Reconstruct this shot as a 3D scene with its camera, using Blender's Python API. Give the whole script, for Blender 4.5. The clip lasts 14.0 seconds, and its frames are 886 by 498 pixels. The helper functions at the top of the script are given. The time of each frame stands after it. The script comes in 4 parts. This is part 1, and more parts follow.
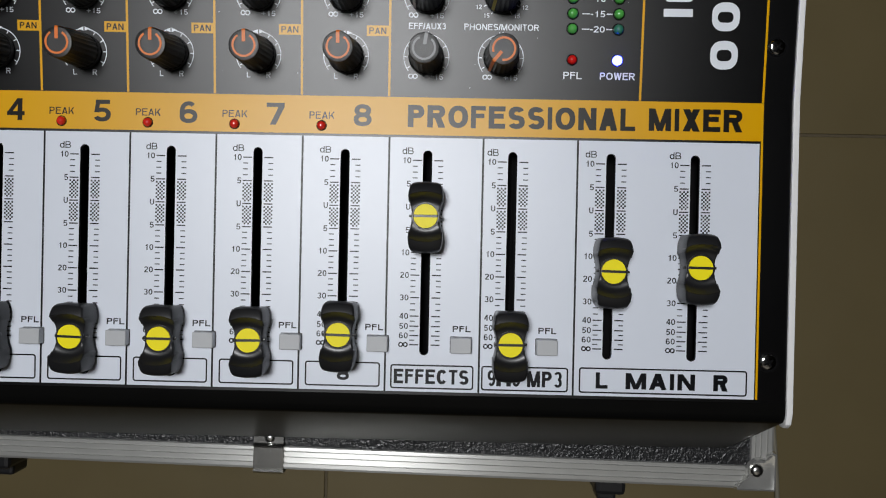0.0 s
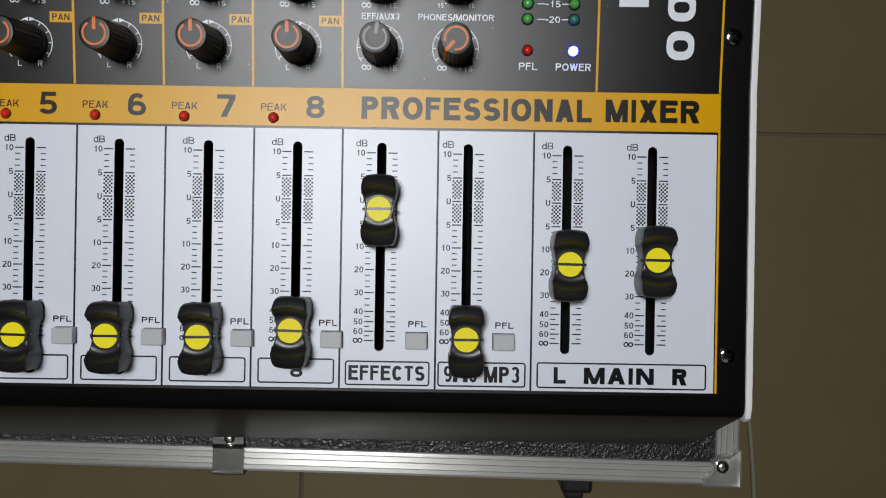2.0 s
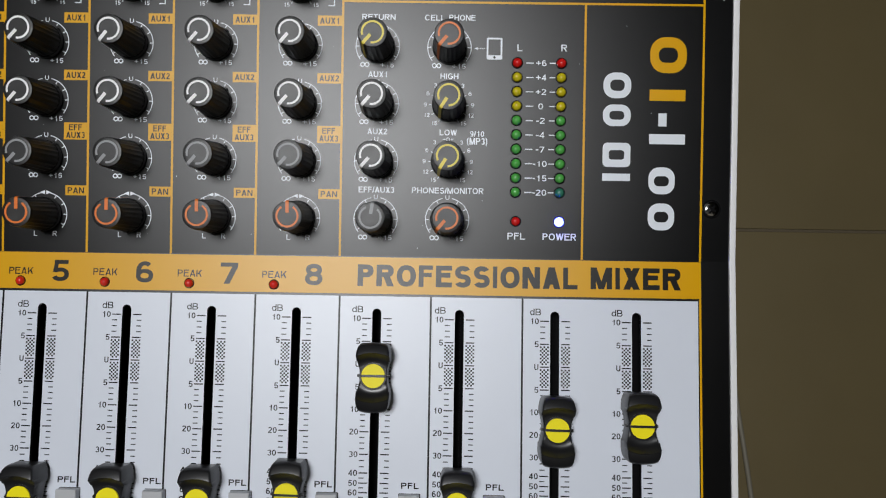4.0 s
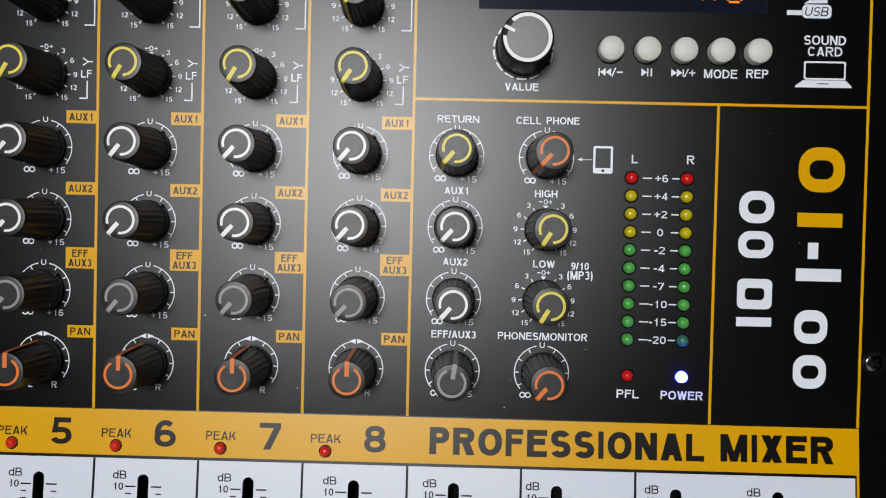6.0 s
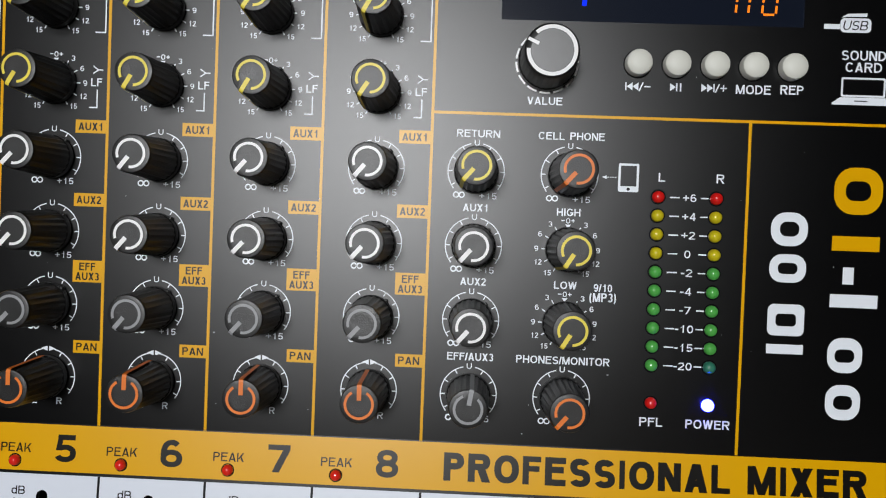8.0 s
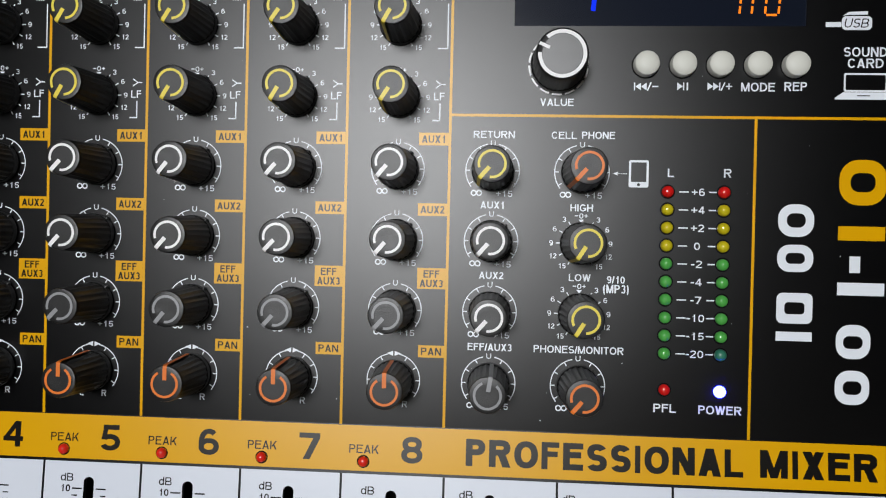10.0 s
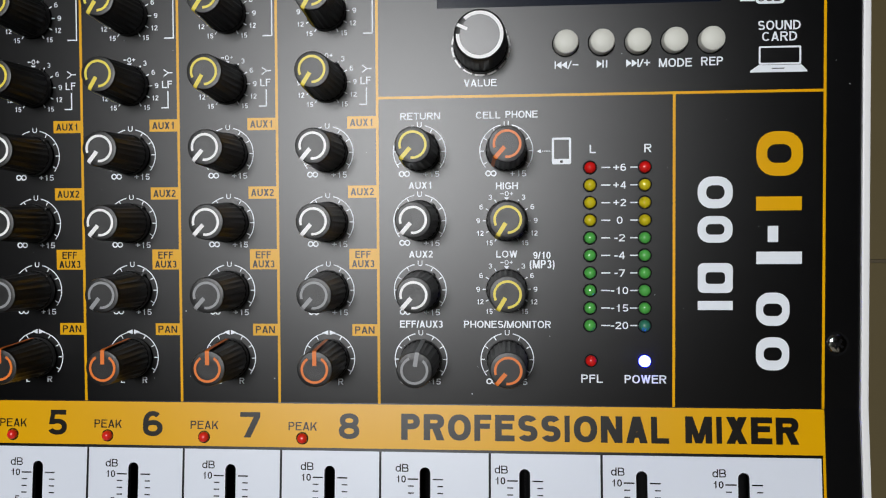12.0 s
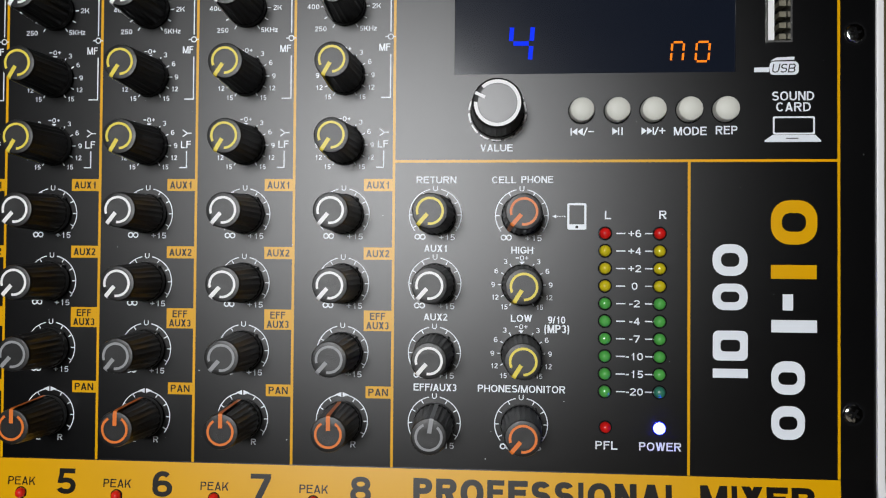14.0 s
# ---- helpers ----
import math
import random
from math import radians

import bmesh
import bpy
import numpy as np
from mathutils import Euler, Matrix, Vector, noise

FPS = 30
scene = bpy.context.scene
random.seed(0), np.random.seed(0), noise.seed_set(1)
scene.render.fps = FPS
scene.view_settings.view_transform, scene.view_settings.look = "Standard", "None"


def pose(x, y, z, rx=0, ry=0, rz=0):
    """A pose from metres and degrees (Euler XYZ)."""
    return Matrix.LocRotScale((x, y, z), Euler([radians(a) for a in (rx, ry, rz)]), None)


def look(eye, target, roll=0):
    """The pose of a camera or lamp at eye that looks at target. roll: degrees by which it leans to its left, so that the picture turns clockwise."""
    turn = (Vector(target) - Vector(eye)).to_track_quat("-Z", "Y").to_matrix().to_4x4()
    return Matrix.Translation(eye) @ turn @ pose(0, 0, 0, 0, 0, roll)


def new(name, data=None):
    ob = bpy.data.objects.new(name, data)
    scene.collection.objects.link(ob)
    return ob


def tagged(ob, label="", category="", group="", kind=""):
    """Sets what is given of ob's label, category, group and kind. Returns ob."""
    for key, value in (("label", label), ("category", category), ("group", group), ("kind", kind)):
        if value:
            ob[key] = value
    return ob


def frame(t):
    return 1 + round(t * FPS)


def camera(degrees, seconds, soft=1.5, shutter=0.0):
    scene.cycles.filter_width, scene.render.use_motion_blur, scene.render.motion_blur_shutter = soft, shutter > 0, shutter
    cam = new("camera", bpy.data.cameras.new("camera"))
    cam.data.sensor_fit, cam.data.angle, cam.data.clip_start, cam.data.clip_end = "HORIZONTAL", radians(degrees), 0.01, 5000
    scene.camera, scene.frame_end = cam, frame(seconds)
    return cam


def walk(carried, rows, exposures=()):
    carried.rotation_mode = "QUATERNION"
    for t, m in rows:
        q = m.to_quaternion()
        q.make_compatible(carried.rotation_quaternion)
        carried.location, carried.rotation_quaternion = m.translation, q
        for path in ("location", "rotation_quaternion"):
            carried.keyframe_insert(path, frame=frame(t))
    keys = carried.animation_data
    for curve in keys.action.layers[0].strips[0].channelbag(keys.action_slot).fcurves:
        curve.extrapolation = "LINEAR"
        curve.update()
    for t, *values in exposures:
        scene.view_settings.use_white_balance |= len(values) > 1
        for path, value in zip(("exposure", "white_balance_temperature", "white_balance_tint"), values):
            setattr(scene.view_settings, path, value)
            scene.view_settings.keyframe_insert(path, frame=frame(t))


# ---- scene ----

# ------------------------------------------------------------------ camera
cam = camera(61.0, 14.0, soft=1.1)
ROWS = [
    (0.0, 0.02259, -0.03568, 0.24705, -0.267, 0.995, 1.195),
    (0.5, 0.02896, -0.03789, 0.24601, -0.326, 0.635, 1.272),
    (1.0, 0.03304, -0.03807, 0.24471, -0.290, 0.312, 1.227),
    (1.5, 0.03576, -0.03859, 0.24455, -0.166, 0.137, 1.045),
    (2.0, 0.03287, -0.03899, 0.24284, 0.070, -0.011, 0.902),
    (2.5, 0.03111, -0.03756, 0.24317, 0.528, 0.096, 0.803),
    (3.0, 0.03185, -0.02803, 0.24840, 1.533, 0.131, 0.778),
    (3.5, 0.03389, -0.02165, 0.24854, 2.284, 0.223, 0.800),
    (4.0, 0.03739, -0.00348, 0.25464, 4.356, 0.541, 0.942),
    (4.2, 0.03210, 0.01060, 0.24330, 6.035, 0.782, 1.071),
    (6.3, 0.01095, 0.04629, 0.20656, 3.582, 0.913, 1.409),
    (6.5, 0.01014, 0.04704, 0.20537, 3.646, 0.953, 1.447),
    (7.0, 0.00861, 0.04919, 0.20292, 3.677, 1.165, 1.624),
    (7.5, 0.00865, 0.05036, 0.20120, 3.778, 1.460, 1.806),
    (8.0, 0.01050, 0.05056, 0.20091, 3.824, 1.864, 2.284),
    (8.2, 0.01095, 0.04756, 0.20111, 4.184, 2.208, 2.486),
    (10.5, 0.01524, 0.04560, 0.21291, 4.554, 4.047, 1.293),
    (11.0, 0.01964, 0.04393, 0.21368, 4.314, 3.749, 1.040),
    (11.5, 0.02713, 0.04107, 0.21358, 3.878, 3.810, 0.649),
    (12.0, 0.03321, 0.04397, 0.21416, 3.449, 4.132, 0.042),
    (12.5, 0.03442, 0.03616, 0.21096, 2.962, 4.291, -0.168),
    (13.0, 0.03406, 0.03488, 0.21334, 3.043, 4.511, -0.032),
    (13.5, 0.03352, 0.04300, 0.21720, 4.116, 4.461, 0.195),
    (14.0, 0.02906, 0.05319, 0.21566, 5.786, 4.088, 0.772),
]
walk(cam, [(t, pose(x, y, z, rx, ry, rz)) for t, x, y, z, rx, ry, rz in ROWS],
     ((0.0, -0.20), (4.2, -0.20), (6.3, 0.06), (14.0, 0.06)))

# ------------------------------------------------------------------ light
world = bpy.data.worlds.new("world")
scene.world = world
world.use_nodes = True
world.node_tree.nodes["Background"].inputs[0].default_value = (0.75, 0.82, 1.0, 1)
world.node_tree.nodes["Background"].inputs[1].default_value = 0.03

lamp = bpy.data.lights.new("work_lamp", "AREA")
lamp.shape, lamp.size, lamp.energy, lamp.color = "DISK", 0.30, 12.5, (0.975, 0.985, 1.0)
new("work_lamp", lamp).matrix_world = look((-0.16, 0.14, 1.2), (0.0, 0.03, 0.0))

# Warm fill added without a known source, to lift the shaded floor and rail.
fill_light = bpy.data.lights.new("fill_light", "AREA")
fill_light.shape, fill_light.size, fill_light.energy, fill_light.color = "SQUARE", 1.6, 2.2, (1.0, 0.91, 0.76)
new("fill_light", fill_light).matrix_world = look((0.3, -1.6, 2.0), (0.3, -1.6, 0.0))

# ------------------------------------------------------------------ materials
MM = 0.001


def material(name, color, rough=0.5, metal=0.0, vary=0.12, scale=60.0, grain=0.0, grain_scale=2500.0,
             emit=None, power=0.0, spec=0.5, coat=0.0, wear=0.0, uneven=0.07, film=0.0):
    """A procedural surface: colour that drifts at one scale, roughness at another, and fine relief."""
    m = bpy.data.materials.new(name)
    m.use_nodes = True
    nt = m.node_tree
    b = nt.nodes["Principled BSDF"]
    b.inputs["Metallic"].default_value = metal
    b.inputs["Specular IOR Level"].default_value = spec
    b.inputs["Coat Weight"].default_value = coat
    co = nt.nodes.new("ShaderNodeTexCoord")
    n1 = nt.nodes.new("ShaderNodeTexNoise")
    n1.inputs["Scale"].default_value, n1.inputs["Detail"].default_value = scale, 5
    nt.links.new(co.outputs["Object"], n1.inputs["Vector"])
    mix = nt.nodes.new("ShaderNodeMix")
    mix.data_type = "RGBA"
    lo = [c * (1 - vary) for c in color]
    hi = [min(1, c * (1 + vary) + wear) for c in color]
    mix.inputs[6].default_value, mix.inputs[7].default_value = (*lo, 1), (*hi, 1)
    nt.links.new(n1.outputs["Fac"], mix.inputs[0])
    nt.links.new(mix.outputs[2], b.inputs["Base Color"])
    n2 = nt.nodes.new("ShaderNodeTexNoise")
    n2.inputs["Scale"].default_value, n2.inputs["Detail"].default_value = scale * 7, 4
    nt.links.new(co.outputs["Object"], n2.inputs["Vector"])
    mr = nt.nodes.new("ShaderNodeMapRange")
    mr.inputs["To Min"].default_value, mr.inputs["To Max"].default_value = max(0.02, rough - uneven), min(1, rough + uneven)
    nt.links.new(n2.outputs["Fac"], mr.inputs["Value"])
    nt.links.new(mr.outputs["Result"], b.inputs["Roughness"])
    if grain:
        n3 = nt.nodes.new("ShaderNodeTexNoise")
        n3.inputs["Scale"].default_value, n3.inputs["Detail"].default_value = grain_scale, 3
        nt.links.new(co.outputs["Object"], n3.inputs["Vector"])
        bump = nt.nodes.new("ShaderNodeBump")
        bump.inputs["Strength"].default_value, bump.inputs["Distance"].default_value = grain, 0.0002
        nt.links.new(n3.outputs["Fac"], bump.inputs["Height"])
        nt.links.new(bump.outputs["Normal"], b.inputs["Normal"])
    if film:
        # a smooth printed film: matt colour under a soft, quickly falling sheen
        matt, gloss, edge, both = (nt.nodes.new(n) for n in ("ShaderNodeBsdfDiffuse", "ShaderNodeBsdfAnisotropic", "ShaderNodeFresnel", "ShaderNodeMixShader"))
        gloss.distribution = "BECKMANN"
        edge.inputs["IOR"].default_value = film
        nt.links.new(mix.outputs[2], matt.inputs["Color"])
        nt.links.new(mr.outputs["Result"], gloss.inputs["Roughness"])
        nt.links.new(edge.outputs[0], both.inputs[0])
        nt.links.new(matt.outputs[0], both.inputs[1])
        nt.links.new(gloss.outputs[0], both.inputs[2])
        nt.links.new(both.outputs[0], nt.nodes["Material Output"].inputs["Surface"])
        if grain:
            nt.links.new(bump.outputs["Normal"], gloss.inputs["Normal"])
    if emit:
        b.inputs["Emission Color"].default_value = (*emit, 1)
        b.inputs["Emission Strength"].default_value = power
    return m


M_PANEL = material("black_powder_coat", (0.0026, 0.0026, 0.0029), 0.37, grain=0.015, grain_scale=3500, vary=0.25, film=1.55, uneven=0.012)
M_FRONT = material("black_satin_steel", (0.004, 0.004, 0.0038), 0.30, spec=0.05, uneven=0.0, grain=0.0, vary=0.2)
M_WHITE = material("white_screen_print", (0.70, 0.74, 0.82), 0.375, vary=0.025, scale=35, uneven=0.015, film=1.58)
M_INKW = material("white_ink", (0.77, 0.81, 0.86), 0.40, vary=0.03, film=1.5)
M_INKK = material("black_ink", (0.005, 0.0055, 0.007), 0.37, vary=0.1, film=1.36, uneven=0.02)
M_ORANGE = material("amber_print", (0.71, 0.365, 0.001), 0.37, vary=0.035, scale=40, film=1.47, uneven=0.015)
M_INKO = material("dark_ink_on_amber", (0.008, 0.007, 0.006), 0.37, vary=0.1, film=1.45, uneven=0.02)
M_KNOB = material("black_rubber_knob", (0.005, 0.005, 0.005), 0.38, grain=0.15, grain_scale=2600, vary=0.3, scale=300, spec=0.42)
M_KNOBTOP = material("grained_knob_top", (0.006, 0.006, 0.006), 0.37, grain=0.30, grain_scale=4200, vary=0.3, scale=300, spec=0.5)
M_CAP = material("black_gloss_plastic", (0.012, 0.012, 0.013), 0.33, grain=0.03, grain_scale=4000, vary=0.2, scale=200, spec=0.45, uneven=0.03)
M_YELLOW = material("yellow_plastic", (0.93, 0.80, 0.006), 0.42, spec=0.25, vary=0.03, scale=200)
M_PW = material("white_pointer_paint", (0.82, 0.82, 0.82), 0.45, vary=0.04, scale=300)
M_PY = material("yellow_pointer_paint", (0.74, 0.60, 0.055), 0.45, vary=0.05, scale=300)
M_PG = material("grey_pointer_paint", (0.27, 0.275, 0.285), 0.45, vary=0.05, scale=300)
M_CAPTOP = material("dark_grey_cap", (0.075, 0.075, 0.077), 0.38, vary=0.1, scale=300, spec=0.8, grain=0.1, grain_scale=4600)
M_PO = material("orange_pointer_paint", (0.72, 0.17, 0.014), 0.45, vary=0.05, scale=300)
M_GREY = material("grey_button_plastic", (0.45, 0.46, 0.475), 0.45, vary=0.04, scale=200, grain=0.1)
M_BTN = material("ivory_button_plastic", (0.63, 0.63, 0.57), 0.5, vary=0.03, scale=200)
M_CHEEK = material("white_end_panel_paint", (0.80, 0.80, 0.80), 0.4, vary=0.02)
M_DARK = material("slot_black", (0.003, 0.003, 0.0034), 0.8, vary=0.2, spec=0.1)
M_RED = material("red_led_epoxy", (0.62, 0.012, 0.01), 0.2, vary=0.1, scale=400, coat=0.5)
M_RED2 = material("dark_red_led_epoxy", (0.70, 0.02, 0.012), 0.2, vary=0.1, scale=400, coat=0.5)
M_LYEL = material("yellow_led_epoxy", (0.55, 0.46, 0.012), 0.2, vary=0.1, scale=400, coat=0.5)
M_GREEN = material("green_led_epoxy", (0.08, 0.38, 0.07), 0.2, vary=0.1, scale=400, coat=0.5)
# Green LED with the power LED's blue light put into its colour.
M_GREEN_BLUELIT = material("bluelit_green_led_epoxy", (0.03, 0.17, 0.11), 0.35, vary=0.1, scale=400, coat=0.0)
M_BLUE = material("lit_blue_led", (0.05, 0.05, 0.9), 0.2, emit=(0.012, 0.015, 1.0), power=100.0)
M_SCREW = material("blackened_steel", (0.42, 0.42, 0.42), 0.12, metal=1.0, vary=0.3, scale=300, grain=0.6, grain_scale=900)
M_GLASS = material("dark_display_acrylic", (0.007, 0.010, 0.019), 0.16, vary=0.05, scale=12, coat=0.6, uneven=0.015)
M_SEGB = material("lit_blue_segment", (0.003, 0.008, 0.08), 0.7, emit=(0.004, 0.03, 1.0), power=1.0, spec=0.05)
M_SEGO = material("lit_orange_segment", (0.3, 0.07, 0.01), 0.7, emit=(1.0, 0.22, 0.006), power=0.95, spec=0.05)
M_STEEL = material("bright_steel", (0.62, 0.62, 0.60), 0.25, metal=1.0, vary=0.1, scale=150)
M_CHROME = material("worn_chrome", (0.78, 0.78, 0.75), 0.18, metal=0.78, vary=0.25, scale=120, grain=1.0, grain_scale=190)
M_CLIP = material("dull_chrome", (0.66, 0.66, 0.64), 0.24, metal=1.0, vary=0.2, scale=150, grain=0.12, grain_scale=400)
M_ALU = material("anodised_aluminium", (0.55, 0.55, 0.53), 0.36, metal=0.55, vary=0.08, scale=60, grain=0.05, grain_scale=1500)
brushed = M_ALU.node_tree
tangent = brushed.nodes.new("ShaderNodeTangent")
tangent.direction_type, tangent.axis = "RADIAL", "X"
brushed.links.new(tangent.outputs[0], brushed.nodes["Principled BSDF"].inputs["Tangent"])
brushed.nodes["Principled BSDF"].inputs["Anisotropic"].default_value = 0.9
M_RUBBER = material("black_rubber", (0.02, 0.02, 0.02), 0.7, vary=0.2)
M_CONTACT = material("usb_tongue", (0.14, 0.13, 0.09), 0.5, vary=0.3, scale=800)
M_CABLE = material("grey_cable_jacket", (0.24, 0.22, 0.17), 0.5, vary=0.1)
# Darkened close to black to hold down reflections and bounce on the mixer.
M_WALL = material("dark_unseen_wall", (0.05, 0.045, 0.04), 0.8, vary=0.05, scale=3)
M_TILE = material("beige_floor_tile", (0.170, 0.133, 0.062), 0.42, vary=0.12, scale=9, grain=0.15, grain_scale=160)
M_GROUT = material("brown_grout", (0.125, 0.10, 0.06), 0.8, vary=0.2, scale=200)


def leather():
    m = material("black_leatherette", (0.009, 0.0095, 0.011), 0.36, vary=0.25, scale=150)
    nt = m.node_tree
    co = nt.nodes.new("ShaderNodeTexCoord")
    v = nt.nodes.new("ShaderNodeTexVoronoi")
    v.feature = "DISTANCE_TO_EDGE"
    v.inputs["Scale"].default_value = 400
    nz = nt.nodes.new("ShaderNodeTexNoise")
    nz.inputs["Scale"].default_value = 500
    add = nt.nodes.new("ShaderNodeVectorMath")
    add.operation = "MULTIPLY_ADD"
    add.inputs[1].default_value = (0.004, 0.004, 0.004)
    nt.links.new(co.outputs["Object"], nz.inputs["Vector"])
    nt.links.new(nz.outputs["Color"], add.inputs[0])
    nt.links.new(co.outputs["Object"], add.inputs[2])
    nt.links.new(add.outputs[0], v.inputs["Vector"])
    bump = nt.nodes.new("ShaderNodeBump")
    bump.inputs["Strength"].default_value, bump.inputs["Distance"].default_value = 0.8, 0.0007
    nt.links.new(v.outputs["Distance"], bump.inputs["Height"])
    nt.links.new(bump.outputs["Normal"], nt.nodes["Principled BSDF"].inputs["Normal"])
    return m


M_LEATHER = leather()

# ------------------------------------------------------------------ mesh tools


def mesh_of(name, bm, smooth=False):
    me = bpy.data.meshes.new(name)
    bmesh.ops.recalc_face_normals(bm, faces=bm.faces)
    bm.to_mesh(me)
    bm.free()
    if smooth:
        me.polygons.foreach_set("use_smooth", [True] * len(me.polygons))
        me.set_sharp_from_angle(angle=radians(30))
    return me


def part(name, me, mat, parent=None, m=None, label=""):
    """Links a mesh (or a bmesh) as one object under a thing or a part."""
    if isinstance(me, bmesh.types.BMesh):
        me = mesh_of(name, me)
    if not me.materials:
        me.materials.append(mat)
    ob = new(name, me)
    ob.parent = parent
    if m is not None:
        ob.matrix_basis = m
    return tagged(ob, label)


def at(x, y, z=0.0, turn=0.0):
    """A place on the fader field, in millimetres."""
    return pose(x * MM, y * MM, z * MM, 0, 0, turn)


HINGE = 13.0
SLOPE = math.degrees(math.atan(0.084))
RISE = pose(0, HINGE * MM, 0, SLOPE) @ pose(0, -HINGE * MM, 0)


def up(x, y, z=0.0, turn=0.0):
    """A place on the raised knob field, in millimetres along its slope."""
    return RISE @ at(x, y, z, turn)


def box(bm, x0, y0, z0, x1, y1, z1, bevel=0.0):
    c = Matrix.Translation(((x0 + x1) / 2, (y0 + y1) / 2, (z0 + z1) / 2))
    r = bmesh.ops.create_cube(bm, size=1.0, matrix=c @ Matrix.Diagonal((x1 - x0, y1 - y0, z1 - z0, 1)))
    if bevel:
        edges = list({e for v in r["verts"] for e in v.link_edges})
        bmesh.ops.bevel(bm, geom=edges, offset=bevel, segments=2, profile=0.5, affect="EDGES")
    return bm


def lathe(profile, seg=32, ribs=0.0, rib_from=0.0, rib_to=1e9):
    """Turns (radius, height) pairs, in metres, round z; ribs: depth of flutes between two heights."""
    bm = bmesh.new()
    rings = []
    for r, z in profile:
        ring = []
        for i in range(seg):
            a = 2 * math.pi * i / seg
            q = r - (ribs if i % 2 and rib_from <= z <= rib_to else 0.0)
            ring.append(bm.verts.new((q * math.cos(a), q * math.sin(a), z)))
        rings.append(ring)
    for a, b in zip(rings, rings[1:]):
        for i in range(seg):
            j = (i + 1) % seg
            bm.faces.new((a[i], a[j], b[j], b[i]))
    bm.faces.new(rings[-1])
    bm.faces.new(list(reversed(rings[0])))
    return bm


def rounded(x0, y0, x1, y1, r, n=6):
    """The outline of a rectangle with rounded corners."""
    pts = []
    for cx, cy, a0 in ((x1 - r, y1 - r, 0), (x0 + r, y1 - r, 90), (x0 + r, y0 + r, 180), (x1 - r, y0 + r, 270)):
        for i in range(n + 1):
            a = radians(a0 + 90 * i / n)
            pts.append((cx + r * math.cos(a), cy + r * math.sin(a)))
    return pts


def sheet(name, loops, thick):
    """A flat plate from an outline and its holes (millimetres); its top lies at height 0."""
    cu = bpy.data.curves.new(name, "CURVE")
    cu.dimensions, cu.fill_mode, cu.extrude = "2D", "BOTH", thick * MM / 2
    for loop in loops:
        s = cu.splines.new("POLY")
        s.points.add(len(loop) - 1)
        for p, (x, y) in zip(s.points, loop):
            p.co = (x * MM, y * MM, 0, 1)
        s.use_cyclic_u = True
    ob = bpy.data.objects.new(name, cu)
    me = bpy.data.meshes.new_from_object(ob)
    bpy.data.objects.remove(ob)
    me.transform(Matrix.Translation((0, 0, -thick * MM / 2)))
    me.materials.clear()
    bm = bmesh.new()
    bm.from_mesh(me)
    bmesh.ops.remove_doubles(bm, verts=bm.verts, dist=1e-7)
    bm.to_mesh(me)
    bm.free()
    return me


ADVANCE = {"A": 0.72, "B": 0.72, "C": 0.72, "D": 0.72, "E": 0.67, "F": 0.61, "G": 0.78, "H": 0.72, "I": 0.28, "K": 0.72, "L": 0.61, "M": 0.83, "N": 0.72,
           "O": 0.78, "P": 0.67, "R": 0.72, "S": 0.67, "T": 0.61, "U": 0.72, "V": 0.67, "W": 0.94, "X": 0.67, " ": 0.28, "/": 0.28, "(": 0.33, ")": 0.33,
           "+": 0.58, "-": 0.33, "d": 0.61, "z": 0.50, "0": 0.56, "1": 0.56, "2": 0.56, "3": 0.56, "4": 0.56, "5": 0.56, "6": 0.56, "7": 0.56, "8": 0.56, "9": 0.56}


